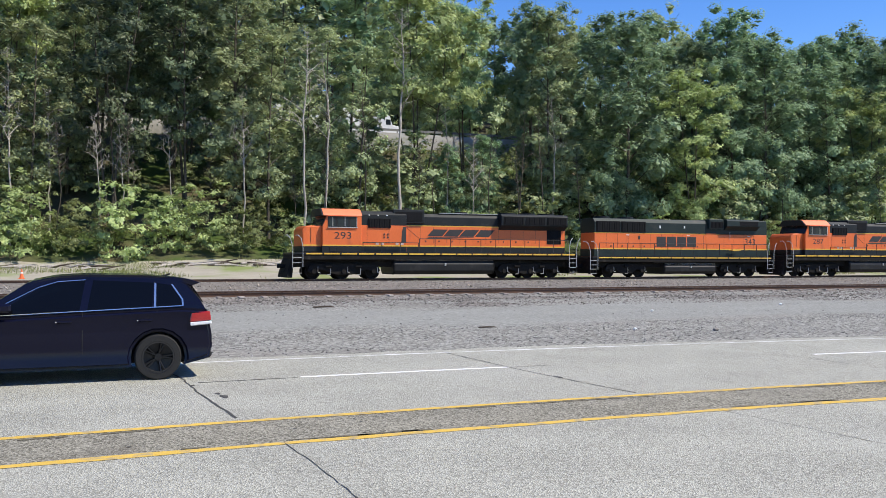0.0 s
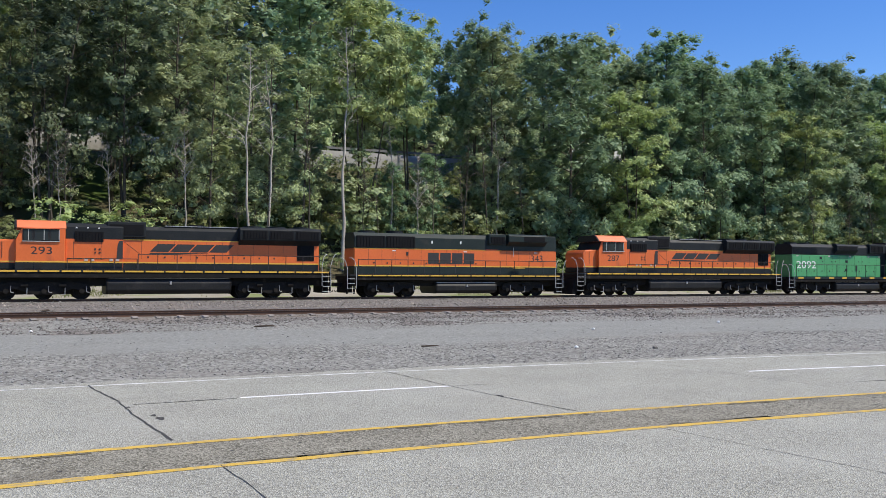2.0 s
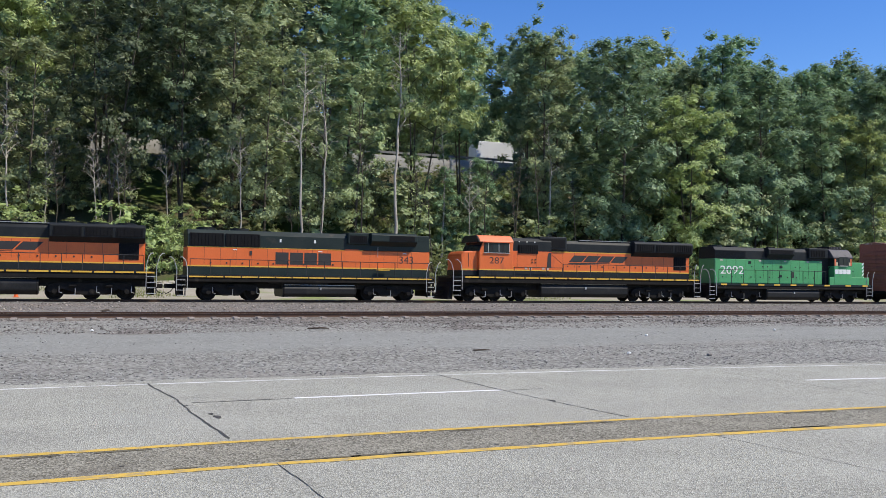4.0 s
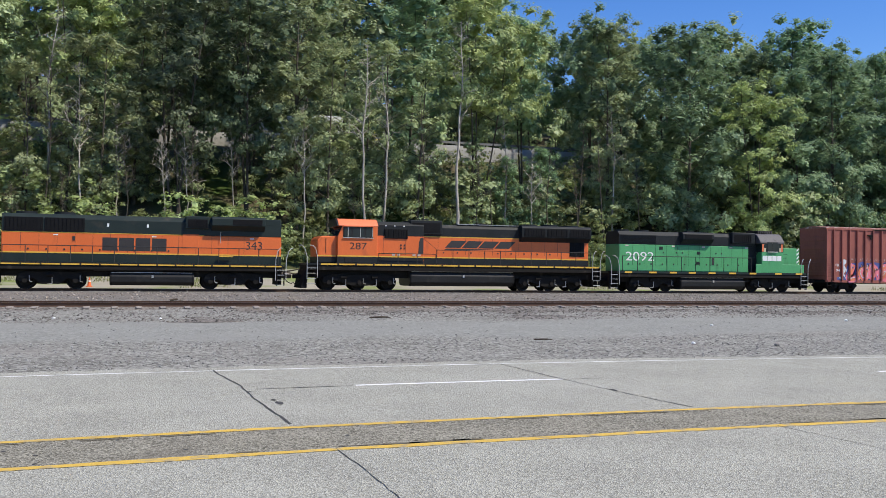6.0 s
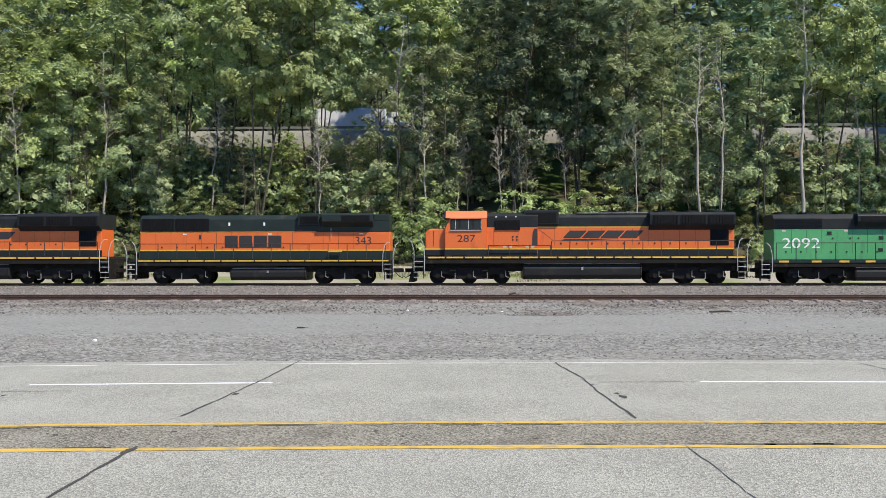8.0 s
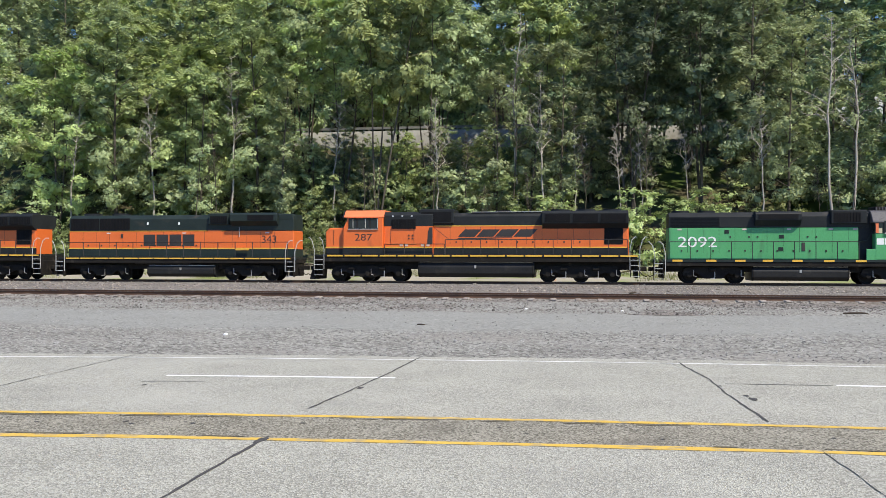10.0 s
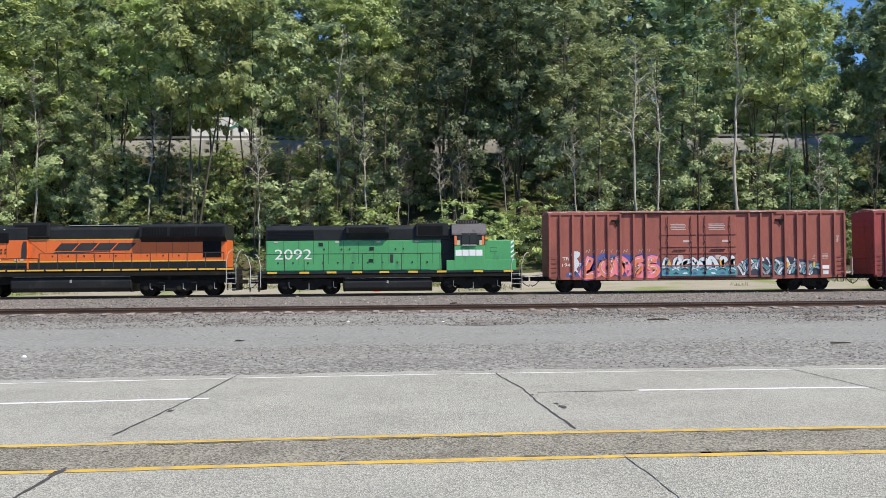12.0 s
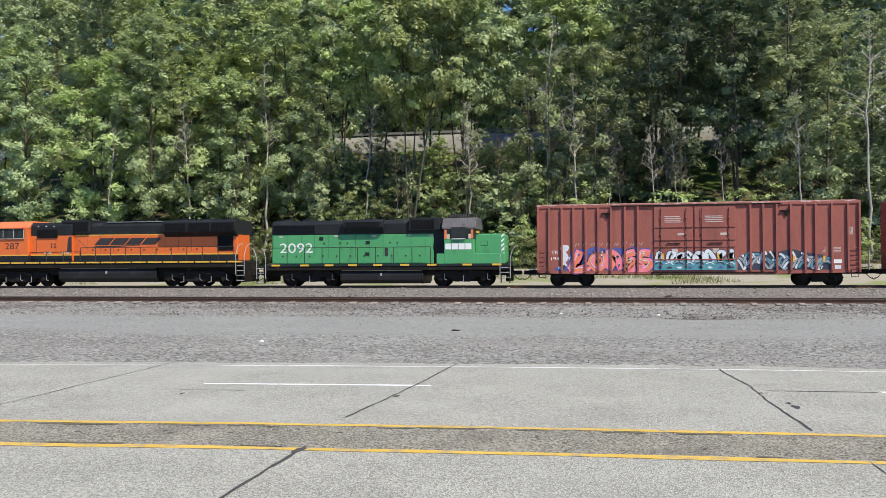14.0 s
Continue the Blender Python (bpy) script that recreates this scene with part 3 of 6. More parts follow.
def make_snag(seed, height, r0=0.19, twigs=26, wood=None, label="tall pale dead tree with bare branches", reach=3.2):
    """A tall dead trunk with long bare branches that fork into twigs."""
    rs = np.random.RandomState(seed)
    snag = thing("dead_tree", label, "tree", (0, 0, -100), "bare trunks of the wooded bank")
    kink = np.cumsum(rs.normal(size=(11, 2)) * 0.11, axis=0)
    path = [(0.3 * math.sin(3 * t + seed) + kink[k, 0], 0.2 * math.cos(2 * t + seed) + kink[k, 1], height * t) for k, t in enumerate(np.linspace(0, 1, 11))]
    v, f = tube(path, [r0 * (1 - 0.86 * t) for t in np.linspace(0, 1, 11)], 8)
    from_np("trunk", np.array([tuple(p) for p in v]), np.array(f), wood or M_SNAG, snag, True)
    vs, fs = [], []
    for k in range(twigs):
        t = rs.uniform(0.35, 1) ** 0.6
        i = min(int(t * 10), 9)
        b = np.array(path[i]) + (np.array(path[i + 1]) - np.array(path[i])) * (t * 10 - i)
        a, r = rs.uniform(0, 6.28), reach * rs.uniform(0.2, 1.0) * (1.25 - t)
        m = b + np.array([math.cos(a) * r * 0.55, math.sin(a) * r * 0.55, r * rs.uniform(0.3, 0.6)])
        e = b + np.array([math.cos(a + 0.3) * r, math.sin(a + 0.3) * r, r * rs.uniform(0.3, 1.1)])
        thick = 0.022 + 0.012 * r
        forks = [([b, m, e], (thick, thick * 0.65, 0.01))]
        for _ in range(3):
            s = m + (e - m) * rs.uniform(0, 0.9)
            q = s + rs.normal(size=3) * 0.25 * r + np.array([0, 0, 0.25 * r])
            forks.append(([s, (s + q) / 2 + rs.normal(size=3) * 0.06, q], (thick * 0.5, thick * 0.35, 0.008)))
        for pth, rad in forks:
            q, g = tube(pth, rad, 4)
            o = len(vs)
            vs.extend(tuple(p) for p in q)
            fs.extend([tuple(x + o for x in y) for y in g])
    tagged(from_np("bare_crown", np.array(vs), np.array(fs), wood or M_SNAG, snag, True), kind="stuff")
    return snag


def set_down(proto, x, y, scale, turn, sink=0.15, z=None):
    m = Matrix.Translation((x, y, (ground_z(x, y) if z is None else z) - sink)) @ Matrix.Rotation(turn, 4, "Z")
    ob = copy_thing(proto, m)
    ob.scale = (scale, scale, scale)
    return ob


MAPLE = [make_tree("maple_tree", "broad green maple tree in full leaf on the bank", 10 + i, 22, 0.14, 5.2, 32, 5, 0.98, (76, 0.15, 12, 0.34), M_LEAF[0], M_BARK, stems=2, flat=0.72) for i in range(3)]
ALDER = [make_tree("alder_tree", "tall dark green alder tree on the bank", 20 + i, 25, 0.15, 4.3, 32, 5, 0.90, (70, 0.145, 11, 0.32), M_LEAF[1], M_BARK, shape="loose", flat=0.8) for i in range(3)]
COTTON = [make_tree("cottonwood_tree", "tall blue-green cottonwood tree in full leaf", 30 + i, 24, 0.05, 4.9, 36, 5, 1.08, (74, 0.17, 17, 0.36), M_LEAF[2], M_BARK, shape="oval", flat=0.95) for i in range(3)]
SLIM = [make_tree("young_alder_tree", "slim young alder with thin see-through crown", 40 + i, 17, 0.20, 2.3, 26, 3, 0.64, (48, 0.13, 6, 0.24), M_LEAF[1], M_BARK, shape="loose", flat=0.8) for i in range(3)]
FAR = [make_tree("hilltop_tree", "tall leafy tree on top of the hill", 80 + i, 23, 0.03, 5.8, 24, 3, 1.6, (42, 0.28, 10, 0.62), M_LEAF[1 + i % 2], M_BARK, shape=("oval", "oval", "dome")[i], flat=0.9) for i in range(3)]
SHRUB = [make_tree("shrub", "dense light green shrub at the foot of the bank", 50 + i, 3.6, 0.05, 2.1, 15, 3, 0.52, (26, 0.095, 5, 0.2), M_LEAF[3], M_BARK, "shrub", 3) for i in range(3)]
FINE_SHRUB = [make_tree("shrub", "dense small-leaved green shrub at the foot of the bank", 55 + i, 3.4, 0.05, 2.2, 18, 3, 0.5, (32, 0.085, 5, 0.19), M_LEAF[3 if i else 0], M_BARK, "shrub", 3) for i in range(3)]
DARK_SHRUB = [make_tree("brush", "dark green brush on the slope", 60 + i, 4.6, 0.05, 2.5, 15, 3, 0.66, (28, 0.11, 5, 0.25), M_LEAF[1], M_BARK, "shrub", 3) for i in range(2)]
HIGH = [make_tree("high_crowned_tree", "maple tree with bare lower trunks and leafy top", 90 + i, 24, 0.55, 5.3, 33, 5, 0.98, (76, 0.15, 12, 0.34), M_LEAF[i % 2], M_BARK, stems=3, flat=0.72) for i in range(3)]


HIGH_COTTON = [make_tree("high_crowned_tree", "blue-green cottonwood with bare lower trunk and leafy top", 120 + i, 24, 0.48, 5.0, 32, 5, 1.0, (74, 0.165, 14, 0.36), M_LEAF[2], M_BARK, stems=2, shape="oval", flat=0.95) for i in range(2)]
# dark trees for the hollow, its inner shade partly put into the leaves
DEEP = [make_tree("shade_tree", "tall dark green broadleaf tree with shade put into its leaf colour", 110 + i, 25, 0.30, 5.0, 30, 5, 0.95, (60, 0.15, 10, 0.34), M_LEAF[4], M_BARK, stems=2, shape="dome", flat=0.75) for i in range(2)]


def window(x, y):
    """Stretches where the slope below the highway is open and only low growth stands."""
    az = x / y
    return -0.36 < az < -0.05 or 0.30 < az < 0.53


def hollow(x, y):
    """A dark stretch where the trees keep their leaves high and little grows beneath; darker leaf colour adds to its
    shade.
    """
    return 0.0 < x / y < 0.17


def plant():
    rng = random.Random(17)
    used = []

    def clear(x, y, d):
        if any((x - a) ** 2 + (y - b) ** 2 < d * d for a, b in used):
            return False
        used.append((x, y))
        return True

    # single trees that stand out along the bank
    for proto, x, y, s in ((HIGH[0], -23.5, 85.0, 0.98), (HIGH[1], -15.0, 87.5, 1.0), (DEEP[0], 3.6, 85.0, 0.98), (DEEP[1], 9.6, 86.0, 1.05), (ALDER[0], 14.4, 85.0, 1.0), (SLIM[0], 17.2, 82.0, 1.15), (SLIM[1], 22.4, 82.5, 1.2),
                           (SLIM[2], 25.0, 81.5, 1.1), (SLIM[2], -5.4, 83.0, 1.05), (SLIM[0], -8.8, 82.4, 0.95), (SLIM[1], -2.4, 82.0, 1.1), (HIGH[0], 31.8, 85.0, 1.06), (ALDER[2], -32.0, 84.0, 0.86), (MAPLE[2], -39.5, 84.5, 0.90),
                           (SLIM[0], -36.0, 81.5, 1.0), (ALDER[1], -46.0, 83.5, 0.92), (MAPLE[1], -53.0, 84.0, 0.92), (SLIM[1], -28.2, 81.6, 0.95)):
        if clear(x, y, 1.0):
            set_down(proto, x, y, s, rng.uniform(0, 6.28))
    for row, (y0, y1, step, lo, hi) in enumerate(((81.5, 87, 5.8, 0.85, 1.08), (90, 97, 5.8, 0.88, 1.08), (100, 109, 6.6, 0.80, 1.0))):
        x = -76.0
        while x < 140:
            x += step * rng.uniform(0.65, 1.35) * (0.75 if -62 < x < -28 else 1.0)
            y = rng.uniform(y0, y1)
            az, tall = x / y, 1.08
            if not clear(x, y, 3.6 if row == 0 else 3.0):
                continue
            if az > 0.62:
                kinds = COTTON + COTTON + MAPLE[:1]
                tall = 0.98
            elif az < -0.2:
                kinds = MAPLE + ALDER
            else:
                kinds = ALDER + ALDER + COTTON[:1] + SLIM
            proto = rng.choice(kinds)
            if 0.37 < az < 0.66:
                tall = 0.88
            s = tall * rng.uniform(lo, hi)
            if (row == 2 and not hollow(x, y)) or not -0.85 < az < 1.3:
                proto = rng.choice(FAR)
            if window(x, y):
                if row == 2 or rng.random() < 0.55:
                    continue
                proto = rng.choice(HIGH if az < 0.42 else HIGH_COTTON)
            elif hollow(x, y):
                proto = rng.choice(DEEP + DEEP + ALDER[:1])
            set_down(proto, x, y, s, rng.uniform(0, 6.28))
    for y0, y1, step, lo, hi in ((129, 135, 5.2, 0.92, 1.08), (142, 150, 7.5, 0.92, 1.05), (160, 168, 10.0, 0.95, 1.1)):
        x = -115.0 if y0 < 160 else -130.0
        while x < (175 if y0 < 160 else 70):
            x += step * rng.uniform(0.7, 1.3)
            y = rng.uniform(y0, y1)
            s = rng.uniform(lo, hi) * (0.83 if x / y > 0.40 else 1.18)
            set_down(rng.choice(FAR), x, y, s, rng.uniform(0, 6.28))
    for y0, y1, step, kinds, lo, hi in ((77.5, 80.5, 2.4, FINE_SHRUB, 0.6, 1.25), (81.5, 86, 3.2, DARK_SHRUB + SHRUB, 1.0, 1.7), (88, 95, 3.6, DARK_SHRUB + SHRUB[:1], 1.1, 1.9), (96, 102, 4.2, DARK_SHRUB + SHRUB[:1], 1.0, 1.6), (103, 110, 5.0, SHRUB, 0.8, 1.2)):
        x = -66.0
        while x < 108:
            x += step * rng.uniform(0.6, 1.4)
            y, s = rng.uniform(y0, y1), rng.uniform(lo, hi)
            if window(x, y) and y > 87:
                s *= 0.55
            if hollow(x, y) and y > 81:
                s *= 0.6
            if y < 81 and -0.08 < x / y < 0.17:
                s *= 1.35
            set_down(rng.choice(kinds), x, y, s, rng.uniform(0, 6.28))
    x = -34.0
    while x < 48:
        x += rng.uniform(2.2, 4.6)
        y = rng.uniform(83, 92)
        if window(x, y):
            set_down(rng.choice(MAPLE + ALDER if x < 35 else COTTON), x, y, rng.uniform(0.30, 0.46), rng.uniform(0, 6.28))
    for y0, y1, lo, hi in ((90, 97, 0.5, 0.8), (97, 104, 0.5, 0.85), (104, 111.5, 0.35, 0.6)):
        x = -42.0
        while x < 58:
            x += rng.uniform(0.9, 1.9)
            y = rng.uniform(y0, y1)
            if window(x, y):
                set_down(rng.choice(SHRUB), x, y, rng.uniform(lo, hi), rng.uniform(0, 6.28))
    snags = [make_snag(71, 21, 0.17), make_snag(72, 18, 0.13), make_snag(73, 12, 0.08, 30, reach=2.4), make_snag(74, 16, 0.11, 30, M_BARK, "thin bare grey-brown sapling", 2.6), make_snag(75, 11, 0.07, 36, M_BARK, "thin bare grey-brown sapling", 2.2)]
    for k, x, y, s in ((0, 28.8, 80.0, 1.1), (1, 21.2, 80.2, 1.05), (1, 19.4, 79.6, 1.1), (2, 2.5, 81.2, 0.9), (2, 4.3, 82.5, 0.85), (2, 8.5, 83.8, 0.9), (2, -1.5, 83, 1.0), (1, 47.0, 84.0, 0.9),
                       (2, -14, 82, 1.1), (2, -24, 84, 1.2), (1, 34.5, 83, 0.8), (2, 36, 80, 0.9), (0, 62, 97, 1.0), (1, 96, 112, 1.2), (1, -6.5, 84.5, 1.15), (2, -4.2, 81.0, 1.3), (1, -33.5, 82.0, 1.0), (2, -41.0, 81.0, 1.2), (2, -50.0, 82.0, 1.2), (2, 14.5, 81.0, 1.1)):
        set_down(snags[k], x, y, s, x)
    for k in range(34):
        x = rng.uniform(-50, 42) if k < 26 else rng.uniform(42, 110)
        set_down(snags[3 + k % 2], x, rng.uniform(78.8, 84), rng.uniform(0.55, 1.05), rng.uniform(0, 6.28))
    for proto in HIGH_COTTON + DEEP + HIGH + FAR + MAPLE + ALDER + COTTON + SLIM + SHRUB + FINE_SHRUB + DARK_SHRUB + snags:
        for c in list(proto.children):
            bpy.data.objects.remove(c)
        bpy.data.objects.remove(proto)


plant()


def build_grass():
    rs = np.random.RandomState(5)
    n = 70000
    x = rs.uniform(-60, 120, n)
    y = rs.uniform(63.5, 77, n)
    keep = np.array([noise.noise((a * 0.13, b * 0.25, 7)) + 0.3 * noise.noise((a * 0.9, b * 0.9, 4)) > 0.12 - (b - 70) * 0.02 for a, b in zip(x, y)])
    x, y = x[keep], y[keep]
    n = len(x)
    z = np.array([ground_z(a, b) for a, b in zip(x, y)])
    h = rs.uniform(0.08, 0.45, n)
    a = rs.uniform(0, 6.28, n)
    w = 0.022
    base = np.stack([x, y, z - 0.02], -1)
    side = np.stack([np.cos(a) * w, np.sin(a) * w, 0 * a], -1)
    tip = base + np.stack([rs.normal(size=n) * 0.12, rs.normal(size=n) * 0.12, h], -1)
    v = np.stack([base - side, base + side, tip], 1).reshape(-1, 3)
    ob = from_np("grass", v, np.arange(len(v)).reshape(-1, 3), M_GRASS)
    tagged(ob, "dry yellow-green grass tufts along the bank", "grass", kind="stuff")


build_grass()


# ---- highway on the hillside ----
M_GUARD = surf("weathered_guard_rail", (0.16, 0.16, 0.155), (0.26, 0.26, 0.25), 0.8, 0.7, 0.1, 12, metal=0.3)


def build_highway():
    hw = thing("highway", "hillside highway with pale concrete barrier", "highway", kind="structure")
    part("deck", boxed(-300, 420, 113.2, 125, 15.2, 17.0), M_ASPHALT, hw)
    for k in range(-40, 60):
        part("barrier", cross([(112.8, 15.2), (113.2, 15.2), (113.2, 17.0), (113.18, 17.75), (113.02, 17.75), (112.9, 17.1)], k * 6.0, k * 6.0 + 5.95, 0.01), M_CONCRETE, hw)
    bm = bmesh.new()
    box(bm, -300, 420, 113.1, 113.2, 18.0, 18.3)
    for k in range(-60, 90):
        box(bm, k * 4.0, k * 4.0 + 0.12, 113.08, 113.22, 17.7, 18.0)
    part("guard_rail", bm, M_GUARD, hw, "grey steel guard rail")


build_highway()

# ---- train: materials ----
M_ORANGE = surf("orange_loco_paint", (0.64, 0.125, 0.022), (0.74, 0.155, 0.032), 0.7, 0.45, 0.06, 25, stain=(0.46, 0.10, 0.03), stain_scale=1.1, stain_at=0.6, stretch=(1, 1, 0.35))
M_CAB_ORANGE = surf("faded_orange_roof_paint", (0.66, 0.15, 0.05), (0.76, 0.20, 0.075), 0.9, 0.55, 0.06, 25)
M_BLACK = surf("black_loco_paint", (0.010, 0.012, 0.013), (0.026, 0.028, 0.028), 1.0, 0.5, 0.08, 25, stain=(0.042, 0.040, 0.036), stain_scale=1.3, stain_at=0.62, spec=0.2)
M_DGREEN = surf("dark_green_band_paint", (0.010, 0.018, 0.016), (0.024, 0.034, 0.030), 1.0, 0.5, 0.08, 25, stain=(0.05, 0.045, 0.036), stain_scale=1.3, stain_at=0.62, spec=0.25)
M_UNDER = surf("grimy_underframe", (0.009, 0.0085, 0.008), (0.026, 0.023, 0.020), 2.0, 0.8, 0.3, 20, stain=(0.055, 0.046, 0.036), stain_scale=2.0, stain_at=0.6, spec=0.12)
M_TANK = surf("dusty_tank", (0.010, 0.010, 0.010), (0.026, 0.025, 0.024), 0.7, 0.5, 0.12, 12, stain=(0.040, 0.037, 0.033), stain_scale=1.0, stain_at=0.6, spec=0.25)
M_GRILLE = surf("black_grille", (0.005, 0.005, 0.0055), (0.013, 0.013, 0.014), 2.0, 0.7, 0.2, 30, spec=0.12)
M_TRIM = surf("yellow_trim_paint", (0.66, 0.36, 0.035), (0.76, 0.45, 0.06), 1.5, 0.5, 0.05, 25, stain=(0.40, 0.26, 0.08), stain_scale=2.5, stain_at=0.6)
M_RAILING = surf("dark_handrail", (0.012, 0.012, 0.012), (0.03, 0.03, 0.03), 3, 0.6, 0.0)
M_SILVER = surf("worn_white_handrail", (0.36, 0.36, 0.34), (0.55, 0.55, 0.53), 3, 0.6, 0.0)
M_STEEL = surf("bright_steel", (0.32, 0.30, 0.28), (0.5, 0.48, 0.45), 3, 0.45, 0.1, 20, metal=0.6)
M_MARK = surf("black_lettering", (0.018, 0.016, 0.016), (0.04, 0.034, 0.03), 2, 0.6, 0.0)
M_WHITE = surf("white_lettering", (0.68, 0.68, 0.66), (0.82, 0.82, 0.80), 2, 0.6, 0.0)
M_FADED = surf("faded_white_lettering", (0.42, 0.33, 0.30), (0.60, 0.50, 0.46), 4, 0.7, 0.0)
M_GREEN = surf("green_loco_paint", (0.055, 0.275, 0.095), (0.085, 0.36, 0.14), 0.7, 0.5, 0.06, 25, stain=(0.05, 0.16, 0.07), stain_scale=1.4, stain_at=0.6, stretch=(1, 1, 0.35))
M_BOXCAR = surf("boxcar_red_paint", (0.25, 0.072, 0.052), (0.34, 0.105, 0.078), 0.5, 0.75, 0.12, 14, stain=(0.20, 0.066, 0.05), stain_scale=0.8, stain_at=0.55, stretch=(1, 1, 0.3))
M_BOXCAR_B = surf("boxcar_dull_red_paint", (0.27, 0.045, 0.045), (0.35, 0.068, 0.062), 0.5, 0.75, 0.12, 14, stain=(0.14, 0.04, 0.035), stain_scale=0.8, stain_at=0.55, stretch=(1, 1, 0.3))
M_BOXTOP = surf("worn_roof_edge", (0.22, 0.085, 0.065), (0.34, 0.14, 0.11), 0.8, 0.7, 0.1, 12, stain=(0.55, 0.45, 0.42), stain_scale=2.5, stain_at=0.52)
M_GREYROOF = surf("faded_grey_roof_paint", (0.060, 0.056, 0.060), (0.12, 0.112, 0.115), 1.5, 0.7, 0.1, 20, stain=(0.035, 0.033, 0.034), stain_scale=2.0, stain_at=0.55)
M_CREAM = surf("peeling_cream_paint", (0.42, 0.36, 0.22), (0.60, 0.54, 0.38), 5, 0.7, 0.05, 25)
M_PANE = glass("dark_window_glass")
M_PINK = surf("pink_spray_paint", (0.78, 0.14, 0.20), (0.86, 0.29, 0.32), 1.6, 0.6, 0.0)
M_CORAL = surf("orange_spray_paint", (0.75, 0.17, 0.075), (0.80, 0.27, 0.13), 1.6, 0.6, 0.0)
M_BLUE = surf("blue_spray_paint", (0.05, 0.065, 0.24), (0.10, 0.12, 0.34), 1.6, 0.6, 0.0)
M_TEAL = surf("teal_spray_paint", (0.05, 0.20, 0.24), (0.10, 0.32, 0.36), 1.6, 0.6, 0.0)
M_PALE = surf("pale_spray_paint", (0.50, 0.56, 0.60), (0.72, 0.76, 0.78), 1.6, 0.6, 0.0)
M_GREYPAINT = surf("grey_spray_paint", (0.22, 0.27, 0.29), (0.36, 0.41, 0.43), 1.6, 0.6, 0.0)
M_NAVY = surf("dark_spray_paint", (0.02, 0.025, 0.045), (0.05, 0.055, 0.08), 1.6, 0.6, 0.0)


# ---- train: running gear and fittings ----
WHEELSETS = []


def lathe(profile, seg=20):
    """A solid of revolution about y; profile of (radius, y)."""
    vs, fs = [], []
    for r, y in profile:
        vs += [(r * math.cos(2 * math.pi * s / seg), y, r * math.sin(2 * math.pi * s / seg)) for s in range(seg)]
    for k in range(len(profile) - 1):
        fs += [(k * seg + s, k * seg + (s + 1) % seg, (k + 1) * seg + (s + 1) % seg, (k + 1) * seg + s) for s in range(seg)]
    bm = bmesh.new()
    bv = [bm.verts.new(v) for v in vs]
    for f in fs:
        bm.faces.new([bv[i] for i in f])
    bmesh.ops.recalc_face_normals(bm, faces=bm.faces)
    return bm


def bogie(thing_, x, axles, r=0.51, width=1.05, name="truck", plain=False):
    """A truck: wheelsets, cast side frames, springs, bearings and brake gear."""
    t = new(name)
    t.parent, t.location = thing_, (x, 0, 0)
    lo, hi = axles[0] - 0.45, axles[-1] + 0.45
    for a in axles:
        prof = [(0.07, -0.72), (r * 0.45, -0.74), (r * 0.8, -0.70), (r * 0.86, -0.80), (r, -0.80), (r + 0.025, -0.68), (r + 0.025, -0.66), (0.09, -0.64),
                (0.09, 0.64), (r + 0.025, 0.66), (r + 0.025, 0.68), (r, 0.80), (r * 0.86, 0.80), (r * 0.8, 0.70), (r * 0.45, 0.74), (0.07, 0.72)]
        w = part("wheelset", lathe(prof, 22), M_UNDER, t, smooth=False)
        WHEELSETS.append((w, a, r))
    part("bolster", boxed(lo + 0.1, hi - 0.1, -0.62, 0.62, 0.3 if not plain else 0.42, r + 0.5, 0.05), M_UNDER, t)
    for s in (-1, 1):
        y0, y1 = s * width - 0.07, s * width + 0.07
        top = r + (0.32 if plain else 0.52)
        ol = [(lo, r + 0.05), (lo + 0.15, top - 0.12), (lo + 0.6, top)]
        ol += [(hi - 0.6, top), (hi - 0.15, top - 0.12), (hi, r + 0.05), (hi - 0.25, r - 0.12)]
        mid = (lo + hi) / 2
        ol += [(hi - 0.9, r + 0.12), (mid + 0.5, r - 0.22), (mid - 0.5, r - 0.22), (lo + 0.9, r + 0.12), (lo + 0.25, r - 0.12)]
        part("side_frame", prism(ol, y0, y1, 0.02), M_UNDER, t)
        for a in axles:
            part("bearing", rod(bmesh.new(), (a, s * (width - 0.1), r), (a, s * (width + 0.17), r), 0.15, 10), M_UNDER, t)
            if not plain:
                part("journal_link", rods([(a + 0.25, s * (width + 0.13), r + 0.3), (a + 0.25, s * (width + 0.13), r - 0.05), (a + 0.42, s * (width + 0.13), r - 0.1)], 0.022), M_STEEL, t)
        for a, b in zip(axles, axles[1:]):
            c = (a + b) / 2
            if plain:
                for dx in (-0.16, 0, 0.16):
                    part("spring", rod(bmesh.new(), (c + dx, s * (width + 0.02), r - 0.14), (c + dx, s * (width + 0.02), r + 0.16), 0.065, 8), M_UNDER, t)
            else:
                part("brake_cylinder", rod(bmesh.new(), (c - 0.22, s * (width + 0.16), r + 0.33), (c + 0.16, s * (width + 0.16), r + 0.33), 0.10, 10), M_UNDER, t)
                part("brake_hanger", rods([(c + 0.1, s * (width + 0.14), r + 0.2), (c + 0.1, s * (width + 0.14), r - 0.2), (c - 0.15, s * (width + 0.14), r - 0.22)], 0.025), M_STEEL, t)
    return t


def coupler(thing_, x, s):
    part("coupler", boxed(min(x, x + s * 0.75), max(x, x + s * 0.75), -0.12, 0.12, 0.72, 0.98, 0.03), M_UNDER, thing_)
    part("air_hose", rods([(x + s * 0.6, -0.45, 0.85), (x + s * 0.3, -0.48, 0.5), (x + s * 0.05, -0.5, 0.38), (x - s * 0.02, -0.5, 0.5)], 0.025), M_UNDER, thing_)


